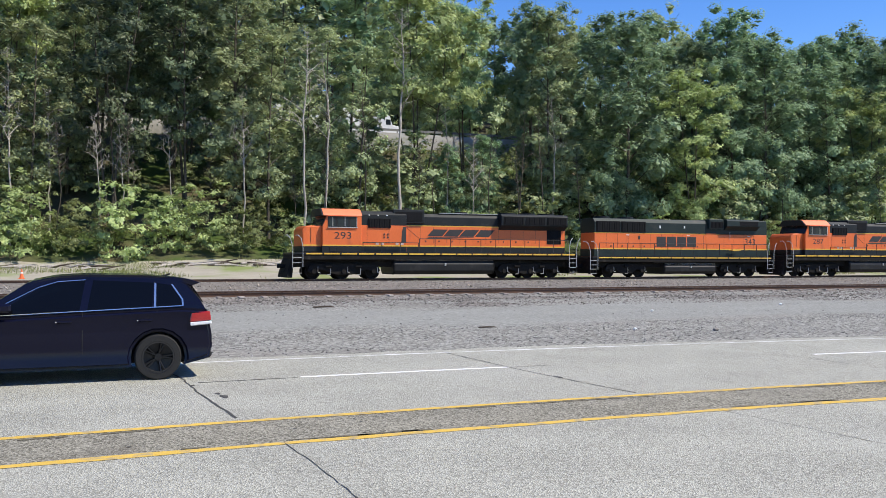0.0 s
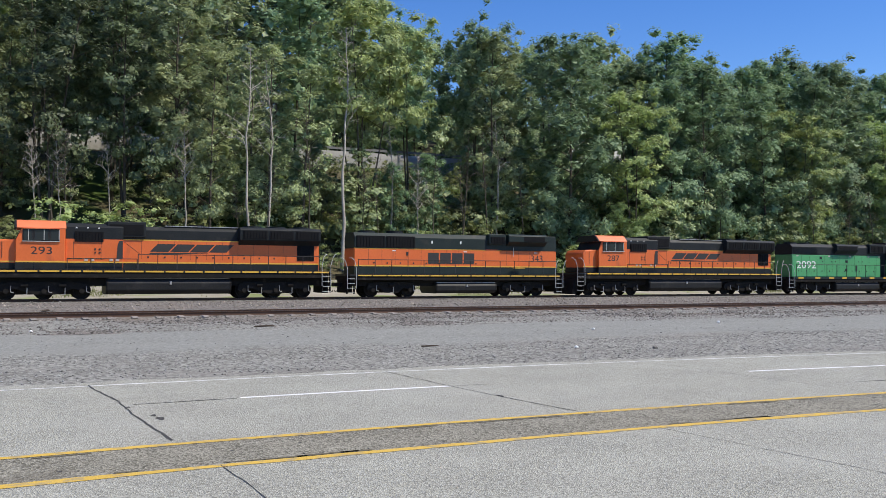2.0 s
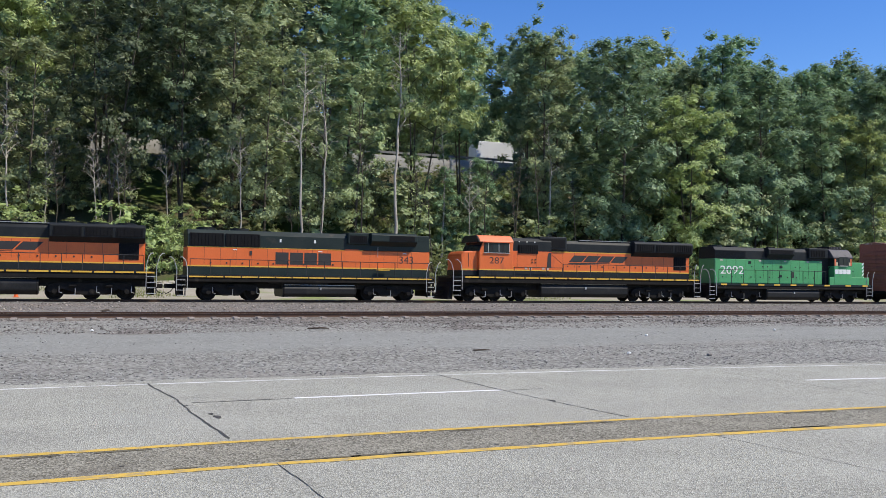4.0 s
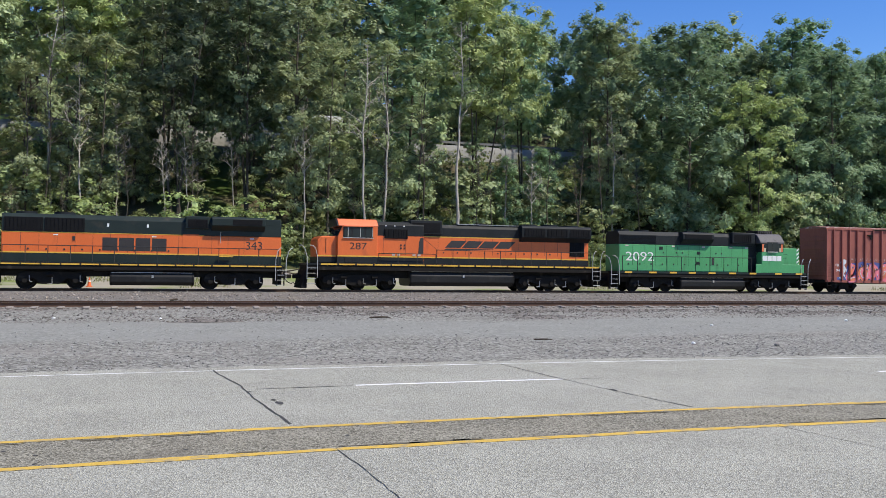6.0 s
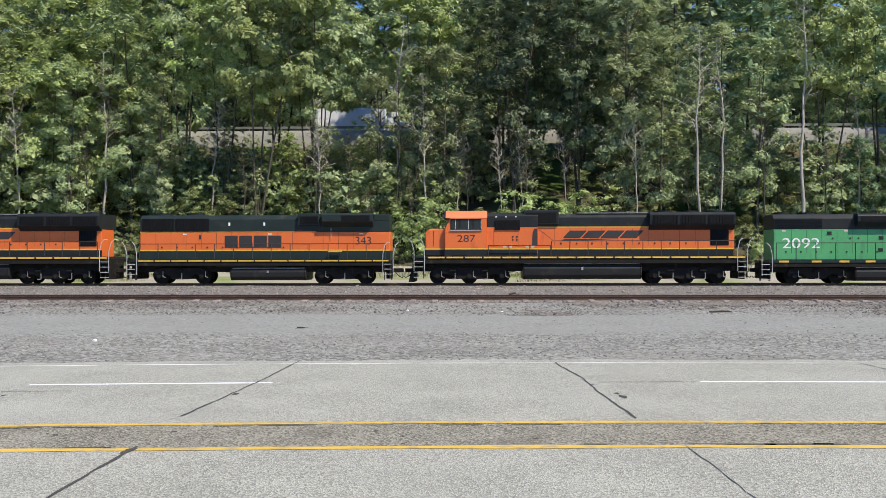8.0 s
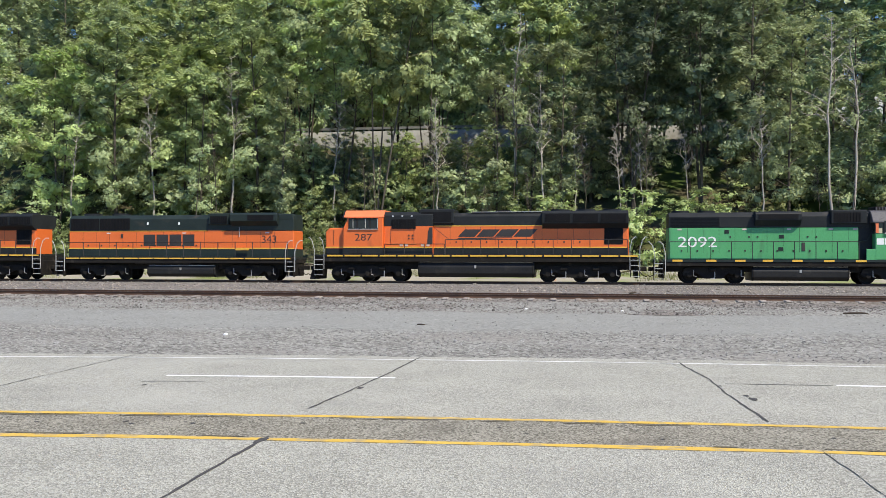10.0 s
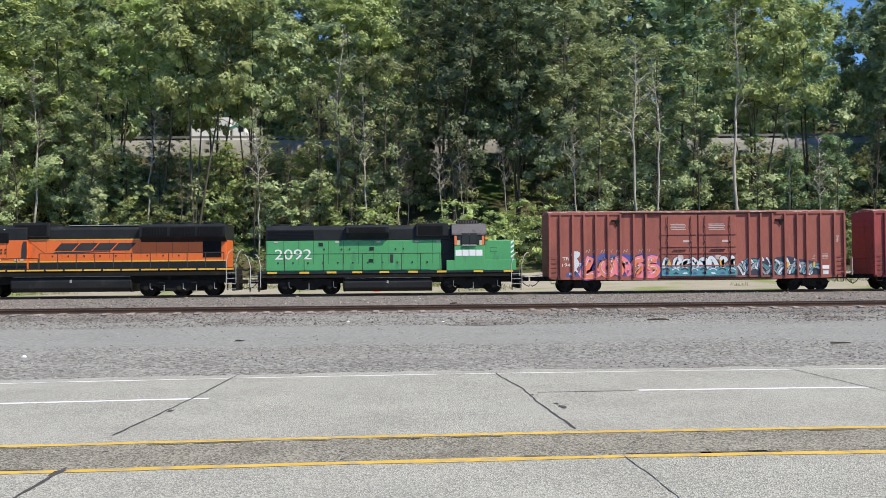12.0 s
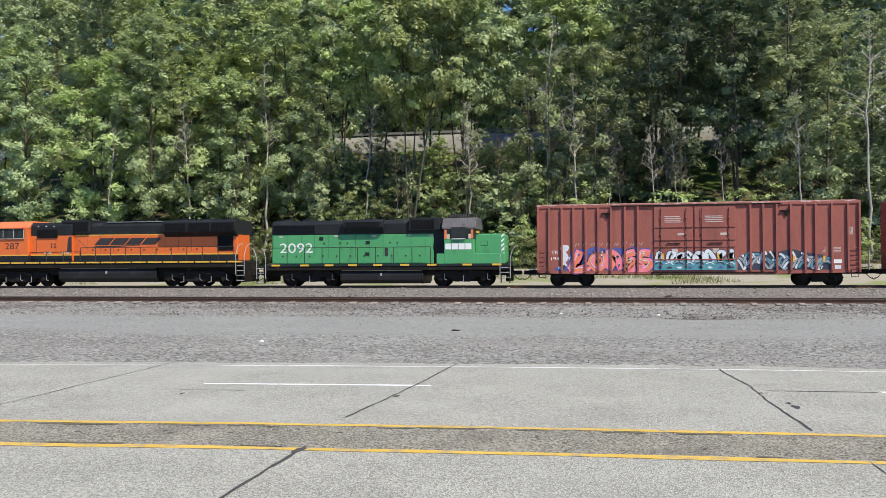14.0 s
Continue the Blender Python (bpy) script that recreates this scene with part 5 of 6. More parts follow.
    latches(e, [2.0 + 0.94 * k for k in range(11)], (2.0,), hy)
    latches(e, [4.9, 6.0, 6.5, 8.0, 9.4, 9.9], (2.85,), hy)
    for x in (1.75, 5.6, 8.2, 10.6, 12.0):
        part("data_plate", boxed(x, x + 0.25, hy - 0.012, hy, 3.26, 3.36), M_FADED, e)
    for x, z in ((4.55, 3.05), (7.75, 2.75), (7.7, 2.0)):
        part("vent", boxed(x, x + 0.28, hy - 0.02, hy, z, z + 0.22), M_DGREEN, e)
    part("warning_plate", boxed(9.05, 9.25, hy - 0.02, hy, 1.98, 2.5), M_MARK, e)
    part("exhaust_outlet", boxed(7.4, 8.0, -0.2, 0.2, 4.36, 4.5, 0.02), M_GRILLE, e)
    fans(e, (2.0, 3.6), 4.36, 0.55)
    tank(e, 6.1, 11.7, 0.18, 1.02)
    part("air_reservoir", rod(bmesh.new(), (5.9, -1.2, 1.2), (9.7, -1.2, 1.2), 0.12, 10), M_TANK, e)
    bogie(e, 3.85, (-1.4, 1.4))
    bogie(e, 14.2, (-1.4, 1.4))
    railing(e, 1.25, 12.2, 1.24, -1.46, 1.4, 2.55)
    for a, b in ((0.3, 0.85), (16.75, 17.3)):
        ladder(e, a, b, -1.42, 0.2, 1.45, 4)
    corner_rails(e, 0.98, 0.35, -1.46, 1.6, 1)
    corner_rails(e, 16.7, 17.35, -1.46, 1.6, -1)
    for x in (0.75, 17.05):
        part("pilot", boxed(x, x + 0.2, -1.3, 1.3, 0.3, 1.1, 0.03), M_UNDER, e)
    coupler(e, 0.05, 1)
    coupler(e, 17.95, -1)
    return e


# ---- boxcars ----
def blob(rng, cx, cz, w, h, n=14, rough=0.25):
    return [(cx + w / 2 * math.cos(a) * (1 + rng.uniform(-rough, rough)), cz + h / 2 * math.sin(a) * (1 + rng.uniform(-rough, rough))) for a in np.linspace(0, 2 * math.pi, n + 1)[:-1]]


def paint(thing_, outline, y, material, name="spray_paint"):
    bm = bmesh.new()
    f = bm.faces.new([bm.verts.new((x, y, z)) for x, z in outline])
    if f.normal.y > 0:
        f.normal_flip()
    return part(name, bm, material, thing_)


def stroke(points, w):
    """A band of paint along a line of (x, z) points, as an outline."""
    up, dn = [], []
    for k, (x, z) in enumerate(points):
        ax, az = points[max(0, k - 1)]
        bx, bz = points[min(len(points) - 1, k + 1)]
        d = math.hypot(bx - ax, bz - az) or 1
        nx, nz = -(bz - az) / d, (bx - ax) / d
        up.append((x + nx * w / 2, z + nz * w / 2))
        dn.append((x - nx * w / 2, z - nz * w / 2))
    return up + dn[::-1]


def boxcar(label, red, first):
    """Ribbed boxcar; local x from one coupler face to the other."""
    c = thing("boxcar", label, "boxcar", group="train vehicles")
    x0, x1, y, zb, zt = 1.05, 20.05, -1.46, 0.95, 5.0
    part("underframe", boxed(x0, x1, -1.3, 1.3, 0.75, 1.0), M_UNDER, c)
    body = part("body", boxed(x0, x1, y, -y, zb, zt, 0.02), red, c)
    part("roof", cross([(-1.5, zt), (-1.5, zt + 0.05), (0, zt + 0.2), (1.5, zt + 0.05), (1.5, zt)], x0 - 0.04, x1 + 0.04), M_BOXTOP, c, "red-brown roof with worn pale edge")
    part("side_sill", prism([(x0, zb + 0.02), (x0, zb - 0.12), (x0 + 1.2, zb - 0.16), (x0 + 5.5, zb - 0.22), (x1 - 5.5, zb - 0.22), (x1 - 1.2, zb - 0.16), (x1, zb - 0.12), (x1, zb + 0.02)], y - 0.015, y + 0.04), red, c)
    part("top_rail", boxed(x0, x1, y - 0.05, y + 0.02, zt - 0.12, zt), red, c)
    part("door_track", boxed(5.6, 15.6, y - 0.10, y - 0.02, zt - 0.10, zt - 0.02), M_UNDER, c)
    part("door_track", boxed(8.0, 15.2, y - 0.10, y - 0.02, zb - 0.16, zb - 0.08), M_UNDER, c)
    ribs = [x0 + d for d in (0.05, 0.74, 1.53, 2.25, 3.0, 3.78, 4.56, 5.4, 6.18, 12.8, 13.54, 14.3, 15.1, 15.9, 16.5, 17.4, 18.3, 18.93)]
    for x in ribs:
        part("rib", boxed(x - 0.06, x + 0.06, y - 0.13, y + 0.01, zb - 0.02, zt - 0.1, 0.01), red, c)
    for a, b in ((8.2, 10.5), (10.6, 13.0)):
        d = part("door", boxed(a, b, y - 0.07, y - 0.01, zb + 0.02, zt - 0.12, 0.01), red, c)
        for z in (1.62, 2.42, 2.84, 3.62):
            part("door_bar", boxed(a, b, y - 0.11, y - 0.065, z - 0.035, z + 0.035), red, d)
        for x in (a + 0.4, b - 0.4):
            part("lock_rod", rods([(x, y - 0.13, zb + 0.1), (x, y - 0.13, zt - 0.25)], 0.022), M_UNDER, d)
            for z in (1.3, 2.0, 3.2, 4.2):
                part("rod_guide", boxed(x - 0.05, x + 0.05, y - 0.15, y - 0.07, z - 0.04, z + 0.04), red, d)
        part("lock_handle", boxed(a + 0.75, b - 0.75, y - 0.14, y - 0.1, 2.58, 2.64), M_UNDER, d)
        for k in range(4):
            part("notice_bar", boxed(a + 0.6 + 0.05 * (k % 2), b - 0.7 - 0.06 * ((k + 1) % 2), y - 0.078, y - 0.07, 4.22 - 0.11 * k, 4.27 - 0.11 * k), M_FADED, d)
        part("notice_plate", boxed(a + 1.05, a + 1.4, y - 0.08, y - 0.07, 2.0, 2.28), M_FADED, d)
        part("capacity_bar", boxed(b - 0.9, b - 0.5, y - 0.078, y - 0.07, 3.1, 3.24), M_FADED, d)
    for x in (5.35, 15.85):
        part("jacking_bracket", boxed(x - 0.3, x + 0.3, y - 0.1, y, zt - 0.55, zt - 0.45), M_UNDER, c)
        part("bracket_web", prism([(x - 0.15, zt - 0.45), (x + 0.25, zt - 0.45), (x + 0.05, zt - 0.85)], y - 0.08, y), M_UNDER, c)
    for xa in (x0 + 0.12, x1 - 0.55):
        for k in range(5):
            part("side_rung", rods([(xa, y - 0.09, 1.15 + 0.28 * k), (xa + 0.42, y - 0.09, 1.15 + 0.28 * k)], 0.018), red, c)
        part("stirrup", rods([(xa, y - 0.05, 0.95), (xa, y - 0.05, 0.55), (xa + 0.4, y - 0.05, 0.55), (xa + 0.4, y - 0.05, 0.95)], 0.02), M_UNDER, c)
    part("end_platform", boxed(x1, x1 + 0.55, -1.4, 1.4, 1.15, 1.2), M_STEEL, c)
    part("end_post", boxed(x1 + 0.45, x1 + 0.5, -1.4, -1.2, 0.95, 2.1), M_STEEL, c)
    for x in (x0 - 0.05, x1):
        for k in range(5):
            part("end_corrugation", boxed(x, x + 0.05, -1.35, 1.35, 1.3 + 0.68 * k, 1.65 + 0.68 * k, 0.02), red, c)
    part("brake_pipe", rods([(x0 + 2.8, -1.2, 0.72), (x1 - 2.8, -1.2, 0.72)], 0.03), M_UNDER, c)
    part("draft_sill", boxed(0.4, 20.7, -0.3, 0.3, 0.7, 1.0), M_UNDER, c)
    bogie(c, x0 + 2.1, (-0.89, 0.89), 0.46, 1.0, plain=True)
    bogie(c, x1 - 2.2, (-0.89, 0.89), 0.46, 1.0, plain=True)
    coupler(c, 0.05, 1)
    coupler(c, 21.05, -1)
    rng = random.Random(31 if first else 77)
    yp = y - 0.004
    if first:
        writing("reporting_mark", "TR", 1.92, 2.35, 2.02, 2.22, yp, M_WHITE, c)
        writing("car_number", "194", 1.9, 2.42, 1.62, 1.82, yp, M_WHITE, c)
        writing("car_number", "577", 2.62, 3.12, 1.62, 1.82, yp - 0.012, M_WHITE, c)
        # a pink piece with blue shadow, a pale and teal one over the doors, a grey one with dark outlines
        def curl(pts, n=5):
            """A smooth line through the given points."""
            out = []
            for k in range(len(pts) - 1):
                p0, p1, p2, p3 = pts[max(0, k - 1)], pts[k], pts[k + 1], pts[min(len(pts) - 1, k + 2)]
                for i in range(n):
                    t = i / n
                    out.append(tuple(0.5 * (2 * p1[q] + (p2[q] - p0[q]) * t + (2 * p0[q] - 5 * p1[q] + 4 * p2[q] - p3[q]) * t * t + (3 * p1[q] - p0[q] - 3 * p2[q] + p3[q]) * t ** 3) for q in (0, 1)))
            return out + [pts[-1]]

        paint(c, [(2.1, 0.98), (2.3, 1.15), (2.9, 1.2), (3.1, 2.0), (3.4, 2.3), (4.2, 2.32), (4.6, 2.45), (5.3, 2.3), (5.9, 2.4), (6.5, 2.28), (7.0, 2.45), (7.6, 2.2), (8.05, 2.0), (8.15, 1.3), (8.15, 0.98)], yp - 0.001, M_BLUE)
        letters = (([(3.72, 2.2), (3.5, 1.7), (3.22, 1.1), (3.85, 1.1), (4.3, 1.3)], 0.50, M_PINK), ([(4.75, 2.05), (4.42, 1.55), (4.7, 1.12), (5.1, 1.3), (5.2, 1.75), (4.9, 1.95)], 0.46, M_CORAL),
                   ([(5.42, 1.02), (5.65, 1.5), (5.45, 2.05), (5.9, 1.85), (6.25, 1.05)], 0.48, M_PINK), ([(7.05, 2.1), (6.6, 1.95), (6.42, 1.5), (6.95, 1.62), (6.6, 1.15), (7.1, 1.1)], 0.44, M_PINK), ([(7.95, 2.0), (7.5, 2.05), (7.45, 1.6), (7.95, 1.45), (7.7, 1.1), (7.2, 1.12)], 0.46, M_PINK))
        for k, (pts, w, m) in enumerate(letters):
            line = curl(pts)
            paint(c, stroke(line, w + 0.14), yp - 0.004 - 0.001 * k, M_NAVY if k % 2 else M_BLUE)
            paint(c, stroke(line, w), yp - 0.012 - 0.001 * k, m)
            paint(c, stroke([(x + 0.05, z - 0.05) for x, z in line[k % 3:-5]], w * 0.4), yp - 0.020 - 0.001 * k, M_CORAL if m is M_PINK else M_PINK)
            paint(c, stroke([(x - 0.07, z + 0.06) for x, z in line[2:-4]], 0.04), yp - 0.030, M_PALE)
        for k in range(34):
            paint(c, blob(rng, rng.uniform(3.2, 8.0), rng.uniform(1.05, 2.2), rng.uniform(0.06, 0.2), rng.uniform(0.06, 0.2), 9, 0.4), yp - 0.032 - 0.0005 * k, (M_PALE, M_BLUE, M_PINK, M_NAVY)[k % 4])
        paint(c, blob(rng, 2.75, 2.35, 0.5, 0.55, 12, 0.3), yp - 0.004, M_PALE)
        paint(c, stroke(curl([(2.65, 2.1), (2.85, 1.8), (2.65, 1.5), (2.8, 1.2)]), 0.3), yp - 0.003, M_PALE)
        for k in range(5):
            paint(c, blob(rng, 2.3 + 0.2 * k, 1.1 + 0.06 * (k % 3), 0.3, 0.22, 9, 0.4), yp - 0.005 - 0.0005 * k, (M_BLUE, M_PALE, M_NAVY)[k % 3])
        for k in range(9):
            cx = 3.4 + k * 0.48
            paint(c, stroke([(cx, 2.48), (cx + 0.08, 2.66), (cx + 0.18, 2.5), (cx + 0.26, 2.7)], 0.035), yp - 0.009, M_FADED)
        paint(c, [(8.2, 0.98), (8.22, 1.7), (10.5, 1.62), (13.0, 1.72), (13.05, 0.98)], yp - 0.073, M_TEAL)
        for k in range(8):
            cx = 8.52 + k * 0.6
            body_line = curl([(cx + rng.uniform(-0.3, 0.1), 1.5), (cx + rng.uniform(-0.25, 0), 2.0 + rng.uniform(-0.1, 0.1)), (cx + rng.uniform(0, 0.3), 2.0 + rng.uniform(-0.15, 0.15)), (cx + rng.uniform(-0.1, 0.2), 1.75), (cx + rng.uniform(0.0, 0.35), 1.5)])
            paint(c, stroke(body_line, 0.34), yp - 0.075 - 0.0004 * k, M_NAVY)
            paint(c, stroke(body_line, 0.26), yp - 0.080 - 0.0004 * k, M_PALE)
            paint(c, stroke(curl([(cx - 0.26, 1.36), (cx, 1.44), (cx + 0.22, 1.32)]), 0.06), yp - 0.086, (M_NAVY, M_PALE)[k % 2])
            paint(c, blob(rng, cx, 1.14, 0.3, 0.13, 9, 0.4), yp - 0.086, (M_BLUE, M_NAVY, M_PALE)[k % 3])
        for cx in (8.75, 12.0):
            paint(c, stroke([(cx, 1.62), (cx - 0.05, 2.0)], 0.1), yp - 0.090, M_TRIM)
        paint(c, [(13.1, 0.98), (13.2, 1.7), (13.7, 2.1), (14.4, 2.05), (15.2, 2.0), (16.2, 2.22), (17.0, 2.0), (18.0, 1.85), (18.4, 1.4), (18.45, 0.98)], yp - 0.001, M_NAVY)
        for k in range(40):
            cx, cz, a = 13.3 + 0.123 * k, rng.uniform(1.2, 1.8), rng.uniform(0.5, 1.2) * rng.choice((-1, 1))
            line = curl([(cx - 0.38 * math.cos(a), cz - 0.34 * math.sin(a)), (cx - 0.05, cz + 0.12), (cx + 0.3 * math.cos(a), cz + 0.3 * math.sin(a)), (cx + 0.5 * math.cos(a), cz + 0.1 * math.sin(a))])
            paint(c, stroke(line, 0.20), yp - 0.003 - 0.001 * k, M_NAVY)
            paint(c, stroke(line, 0.13), yp - 0.0036 - 0.001 * k, (M_PALE, M_GREYPAINT, M_PALE, M_GREYPAINT, M_TEAL)[k % 5])
        for cx in (13.85, 16.3, 18.0):
            paint(c, stroke([(cx, 1.45), (cx + 0.02, 1.8)], 0.12), yp - 0.050, M_TRIM)
        for k in range(5):
            paint(c, stroke(curl([(19.3 + 0.07 * k, 2.9 + 0.05 * k), (19.45, 3.35 - 0.06 * k), (19.6, 3.0 + 0.08 * k), (19.42 + 0.05 * k, 3.5)]), 0.03), yp - 0.001 - 0.0005 * k, M_FADED)
        for k in range(4):
            part("data_bar", boxed(17.9 + 0.05 * k, 18.1, yp - 0.003, yp + 0.003, 2.0 + 0.09 * k, 2.04 + 0.09 * k), M_FADED, c)
            part("data_bar", boxed(18.5, 18.95, yp - 0.003, yp + 0.003, 2.0 + 0.09 * k, 2.04 + 0.09 * k), M_FADED, c)
        part("load_limit_plate", boxed(18.55, 19.0, yp - 0.006, yp, 1.35, 1.58), M_WHITE, c)
        part("load_limit_plate", boxed(18.6, 18.95, yp - 0.006, yp, 1.02, 1.24), M_PALE, c)
    else:
        writing("reporting_mark", "ATW", 2.0, 3.25, 2.85, 3.15, yp, M_FADED, c)
        writing("car_number", "84228", 1.95, 3.35, 2.32, 2.56, yp, M_FADED, c)
        for k in range(3):
            paint(c, blob(rng, 4.0 + k * 1.1, 1.75, 1.2, 1.3), yp - 0.003 - 0.001 * k, M_PALE)
            paint(c, blob(rng, 3.7 + k * 1.1, 1.6, 0.5, 0.6), yp - 0.007, M_TEAL if k else M_PINK)
        paint(c, [(2.0, 1.0), (2.0, 1.25), (2.9, 1.3), (3.2, 1.0)], yp - 0.002, M_CORAL)
        for k in range(4):
            paint(c, stroke([(2.3, 1.7 + 0.08 * k), (2.9, 1.7 + 0.08 * k)], 0.03), yp - 0.003, M_FADED)
    return c


TRAIN = [(six_axle("293", "orange and black six-axle diesel locomotive leading the train"), 12.58),
         (booster(), 34.63),
         (six_axle("287", "orange and black six-axle diesel locomotive coupled in mid-train"), 52.83),
         (green_engine(), 74.88),
         (boxcar("rusty red ribbed boxcar with spray-painted lower side", M_BOXCAR, True), 92.9),
         (boxcar("dull red ribbed boxcar with pale spray paint", M_BOXCAR_B, False), 113.75)]

# ---- passing car ----
M_CARPAINT = surf("black_car_paint", (0.004, 0.0045, 0.014), (0.006, 0.0065, 0.018), 1, 0.16, 0.0, spec=0.22, coat=0.0)
M_TYRE = surf("tyre_rubber", (0.006, 0.006, 0.006), (0.014, 0.014, 0.014), 4, 0.85, 0.2, 30)
M_RIM = surf("dark_alloy", (0.015, 0.015, 0.016), (0.03, 0.03, 0.032), 3, 0.35, 0.0, metal=0.8)
M_CHROME = surf("chrome_strip", (0.55, 0.55, 0.56), (0.65, 0.65, 0.66), 3, 0.2, 0.0, metal=0.9)
M_TAIL = surf("red_lamp_glass", (0.28, 0.008, 0.010), (0.40, 0.02, 0.02), 6, 0.15, 0.0, coat=0.5)
M_CLEAR = surf("clear_lamp_glass", (0.6, 0.6, 0.62), (0.75, 0.75, 0.77), 6, 0.15, 0.0, coat=0.5)
M_CARGLASS = glass("tinted_car_glass", (0.003, 0.0035, 0.005), 0.04)
CAR_WHEELS = []


def arch(cx, r, z, n=12):
    """Points of a wheel arch from its rear foot to its front foot."""
    a0 = math.asin((z - 0.31) / r)
    return [(cx + r * math.cos(a), 0.31 + r * math.sin(a)) for a in np.linspace(a0, math.pi - a0, n)]


def build_car():
    car = thing("car", "black compact hatchback car driving along the road", "car")
    lower = [(0.70, 0.30), (0.74, 0.45), (0.735, 0.62), (0.70, 0.80), (0.655, 0.98), (0.3, 1.0), (-0.9, 0.955), (-2.0, 0.905), (-2.45, 0.88), (-3.1, 0.78), (-3.38, 0.68), (-3.46, 0.5), (-3.42, 0.25), (-3.0, 0.20)]
    lower += [p for p in reversed(arch(-2.58, 0.365, 0.20))]
    lower += [(-2.1, 0.19), (-0.5, 0.19)]
    lower += [p for p in reversed(arch(0.0, 0.365, 0.20))]
    lower += [(0.5, 0.24)]
    bm = prism(lower, -0.88, 0.88)
    bmesh.ops.bevel(bm, geom=[e for e in bm.edges if abs(e.verts[0].co.y - e.verts[1].co.y) < 0.2], offset=0.05, segments=3, affect="EDGES")
    for z in (0.42, 0.58, 0.70, 0.80, 0.88):
        bmesh.ops.bisect_plane(bm, geom=list(bm.verts) + list(bm.edges) + list(bm.faces), plane_co=(0, 0, z), plane_no=(0, 0, 1))
    for v in bm.verts:
        if abs(v.co.y) > 0.8:
            k = float(np.interp(v.co.z, (0.2, 0.42, 0.58, 0.70, 0.80, 0.88, 1.0), (-0.03, 0.0, 0.002, -0.002, -0.012, -0.026, -0.055)))
            v.co.y += math.copysign(k, v.co.y)
    body = part("body", bm, M_CARPAINT, car)
    body.data.shade_smooth()
    body.data.set_sharp_from_angle(angle=radians(24))
    # cabin: profile extruded, narrower towards the roof
    prof = [(0.66, 0.95), (0.62, 1.05), (0.42, 1.33), (0.30, 1.41), (-0.1, 1.455), (-0.9, 1.47), (-1.3, 1.45), (-1.65, 1.38), (-2.45, 0.85)]
    bm = prism(prof, -0.84, 0.84)
    for v in bm.verts:
        v.co.y *= 1.0 - 0.42 * max(0, v.co.z - 0.97) ** 1.15 - (0.05 if v.co.x > 0.5 else 0)
    bmesh.ops.bevel(bm, geom=[e for e in bm.edges], offset=0.03, segments=2, affect="EDGES")
    cabin = part("cabin", bm, M_CARPAINT, car, smooth=False)

    def side(x, z, out=0.006):
        return -0.84 * (1.0 - 0.42 * max(0, z - 0.97) ** 1.15 - (0.05 if x > 0.5 else 0)) - out

    def side_panel(name, pts, mat, out=0.008, parent=cabin):
        bm = bmesh.new()
        a = [bm.verts.new((x, side(x, z, out), z)) for x, z in pts]
        b = [bm.verts.new((x, side(x, z, -0.02), z)) for x, z in pts]
        bm.faces.new(a)
        for i in range(len(a)):
            j = (i + 1) % len(a)
            bm.faces.new((a[j], a[i], b[i], b[j]))
        bmesh.ops.recalc_face_normals(bm, faces=bm.faces)
        return part(name, bm, mat, parent)

    side_panel("window_surround", [(0.34, 1.02), (0.33, 1.12), (0.18, 1.34), (-0.1, 1.395), (-0.9, 1.41), (-1.3, 1.385), (-1.55, 1.31), (-2.2, 0.93), (-1.0, 0.97)], M_CARPAINT, 0.004)
    side_panel("belt_trim", [(0.34, 1.026), (-0.98, 0.972), (-2.16, 0.925), (-2.16, 0.934), (-0.98, 0.983), (0.34, 1.037)], M_CHROME, 0.03)
    side_panel("quarter_trim", [(0.345, 1.03), (0.34, 1.12), (0.20, 1.335), (0.18, 1.33), (0.318, 1.115), (0.322, 1.03)], M_CHROME, 0.012)
    side_panel("roof_trim", [(-0.95, 1.405), (-1.3, 1.383), (-1.54, 1.307), (-1.95, 1.09), (-1.95, 1.08), (-1.54, 1.297), (-1.3, 1.373), (-0.95, 1.396)], M_CHROME, 0.012)
    side_panel("window_divider", [(-0.03, 1.02), (-0.02, 1.35), (-0.045, 1.35), (-0.06, 1.02)], M_CHROME, 0.012)
    side_panel("quarter_window", [(0.31, 1.035), (0.30, 1.12), (0.17, 1.32), (-0.01, 1.35), (-0.03, 1.025)], M_CARGLASS)
    side_panel("rear_window", [(-0.08, 1.025), (-0.06, 1.355), (-0.85, 1.392), (-0.93, 0.985)], M_CARGLASS)
    side_panel("front_window", [(-1.03, 0.98), (-0.95, 1.392), (-1.3, 1.37), (-1.52, 1.29), (-2.12, 0.935)], M_CARGLASS)
    side_panel("door_pillar", [(-0.93, 0.985), (-0.86, 1.40), (-0.95, 1.40), (-1.03, 0.98)], M_CARPAINT, 0.009)
    part("spoiler", prism([(0.15, 1.39), (0.48, 1.30), (0.60, 1.345), (0.45, 1.40), (0.15, 1.44)], -0.58, 0.58, 0.01), M_CARPAINT, cabin)
    part("rear_glass", prism([(0.47, 1.30), (0.645, 1.06), (0.66, 1.06), (0.49, 1.31)], -0.52, 0.52), M_CARGLASS, cabin)
    part("roof_aerial", rods([(0.12, 0, 1.42), (0.24, 0, 1.465)], 0.012), M_TYRE, cabin)
    for s in (-1, 1):
        lamp = part("tail_lamp", prism([(0.42, 0.80), (0.44, 0.93), (0.70, 0.95), (0.72, 0.82)], s * 0.872 - 0.05, s * 0.872 + 0.05, 0.012), M_TAIL, body, "red tail lamp with clear lower strip")
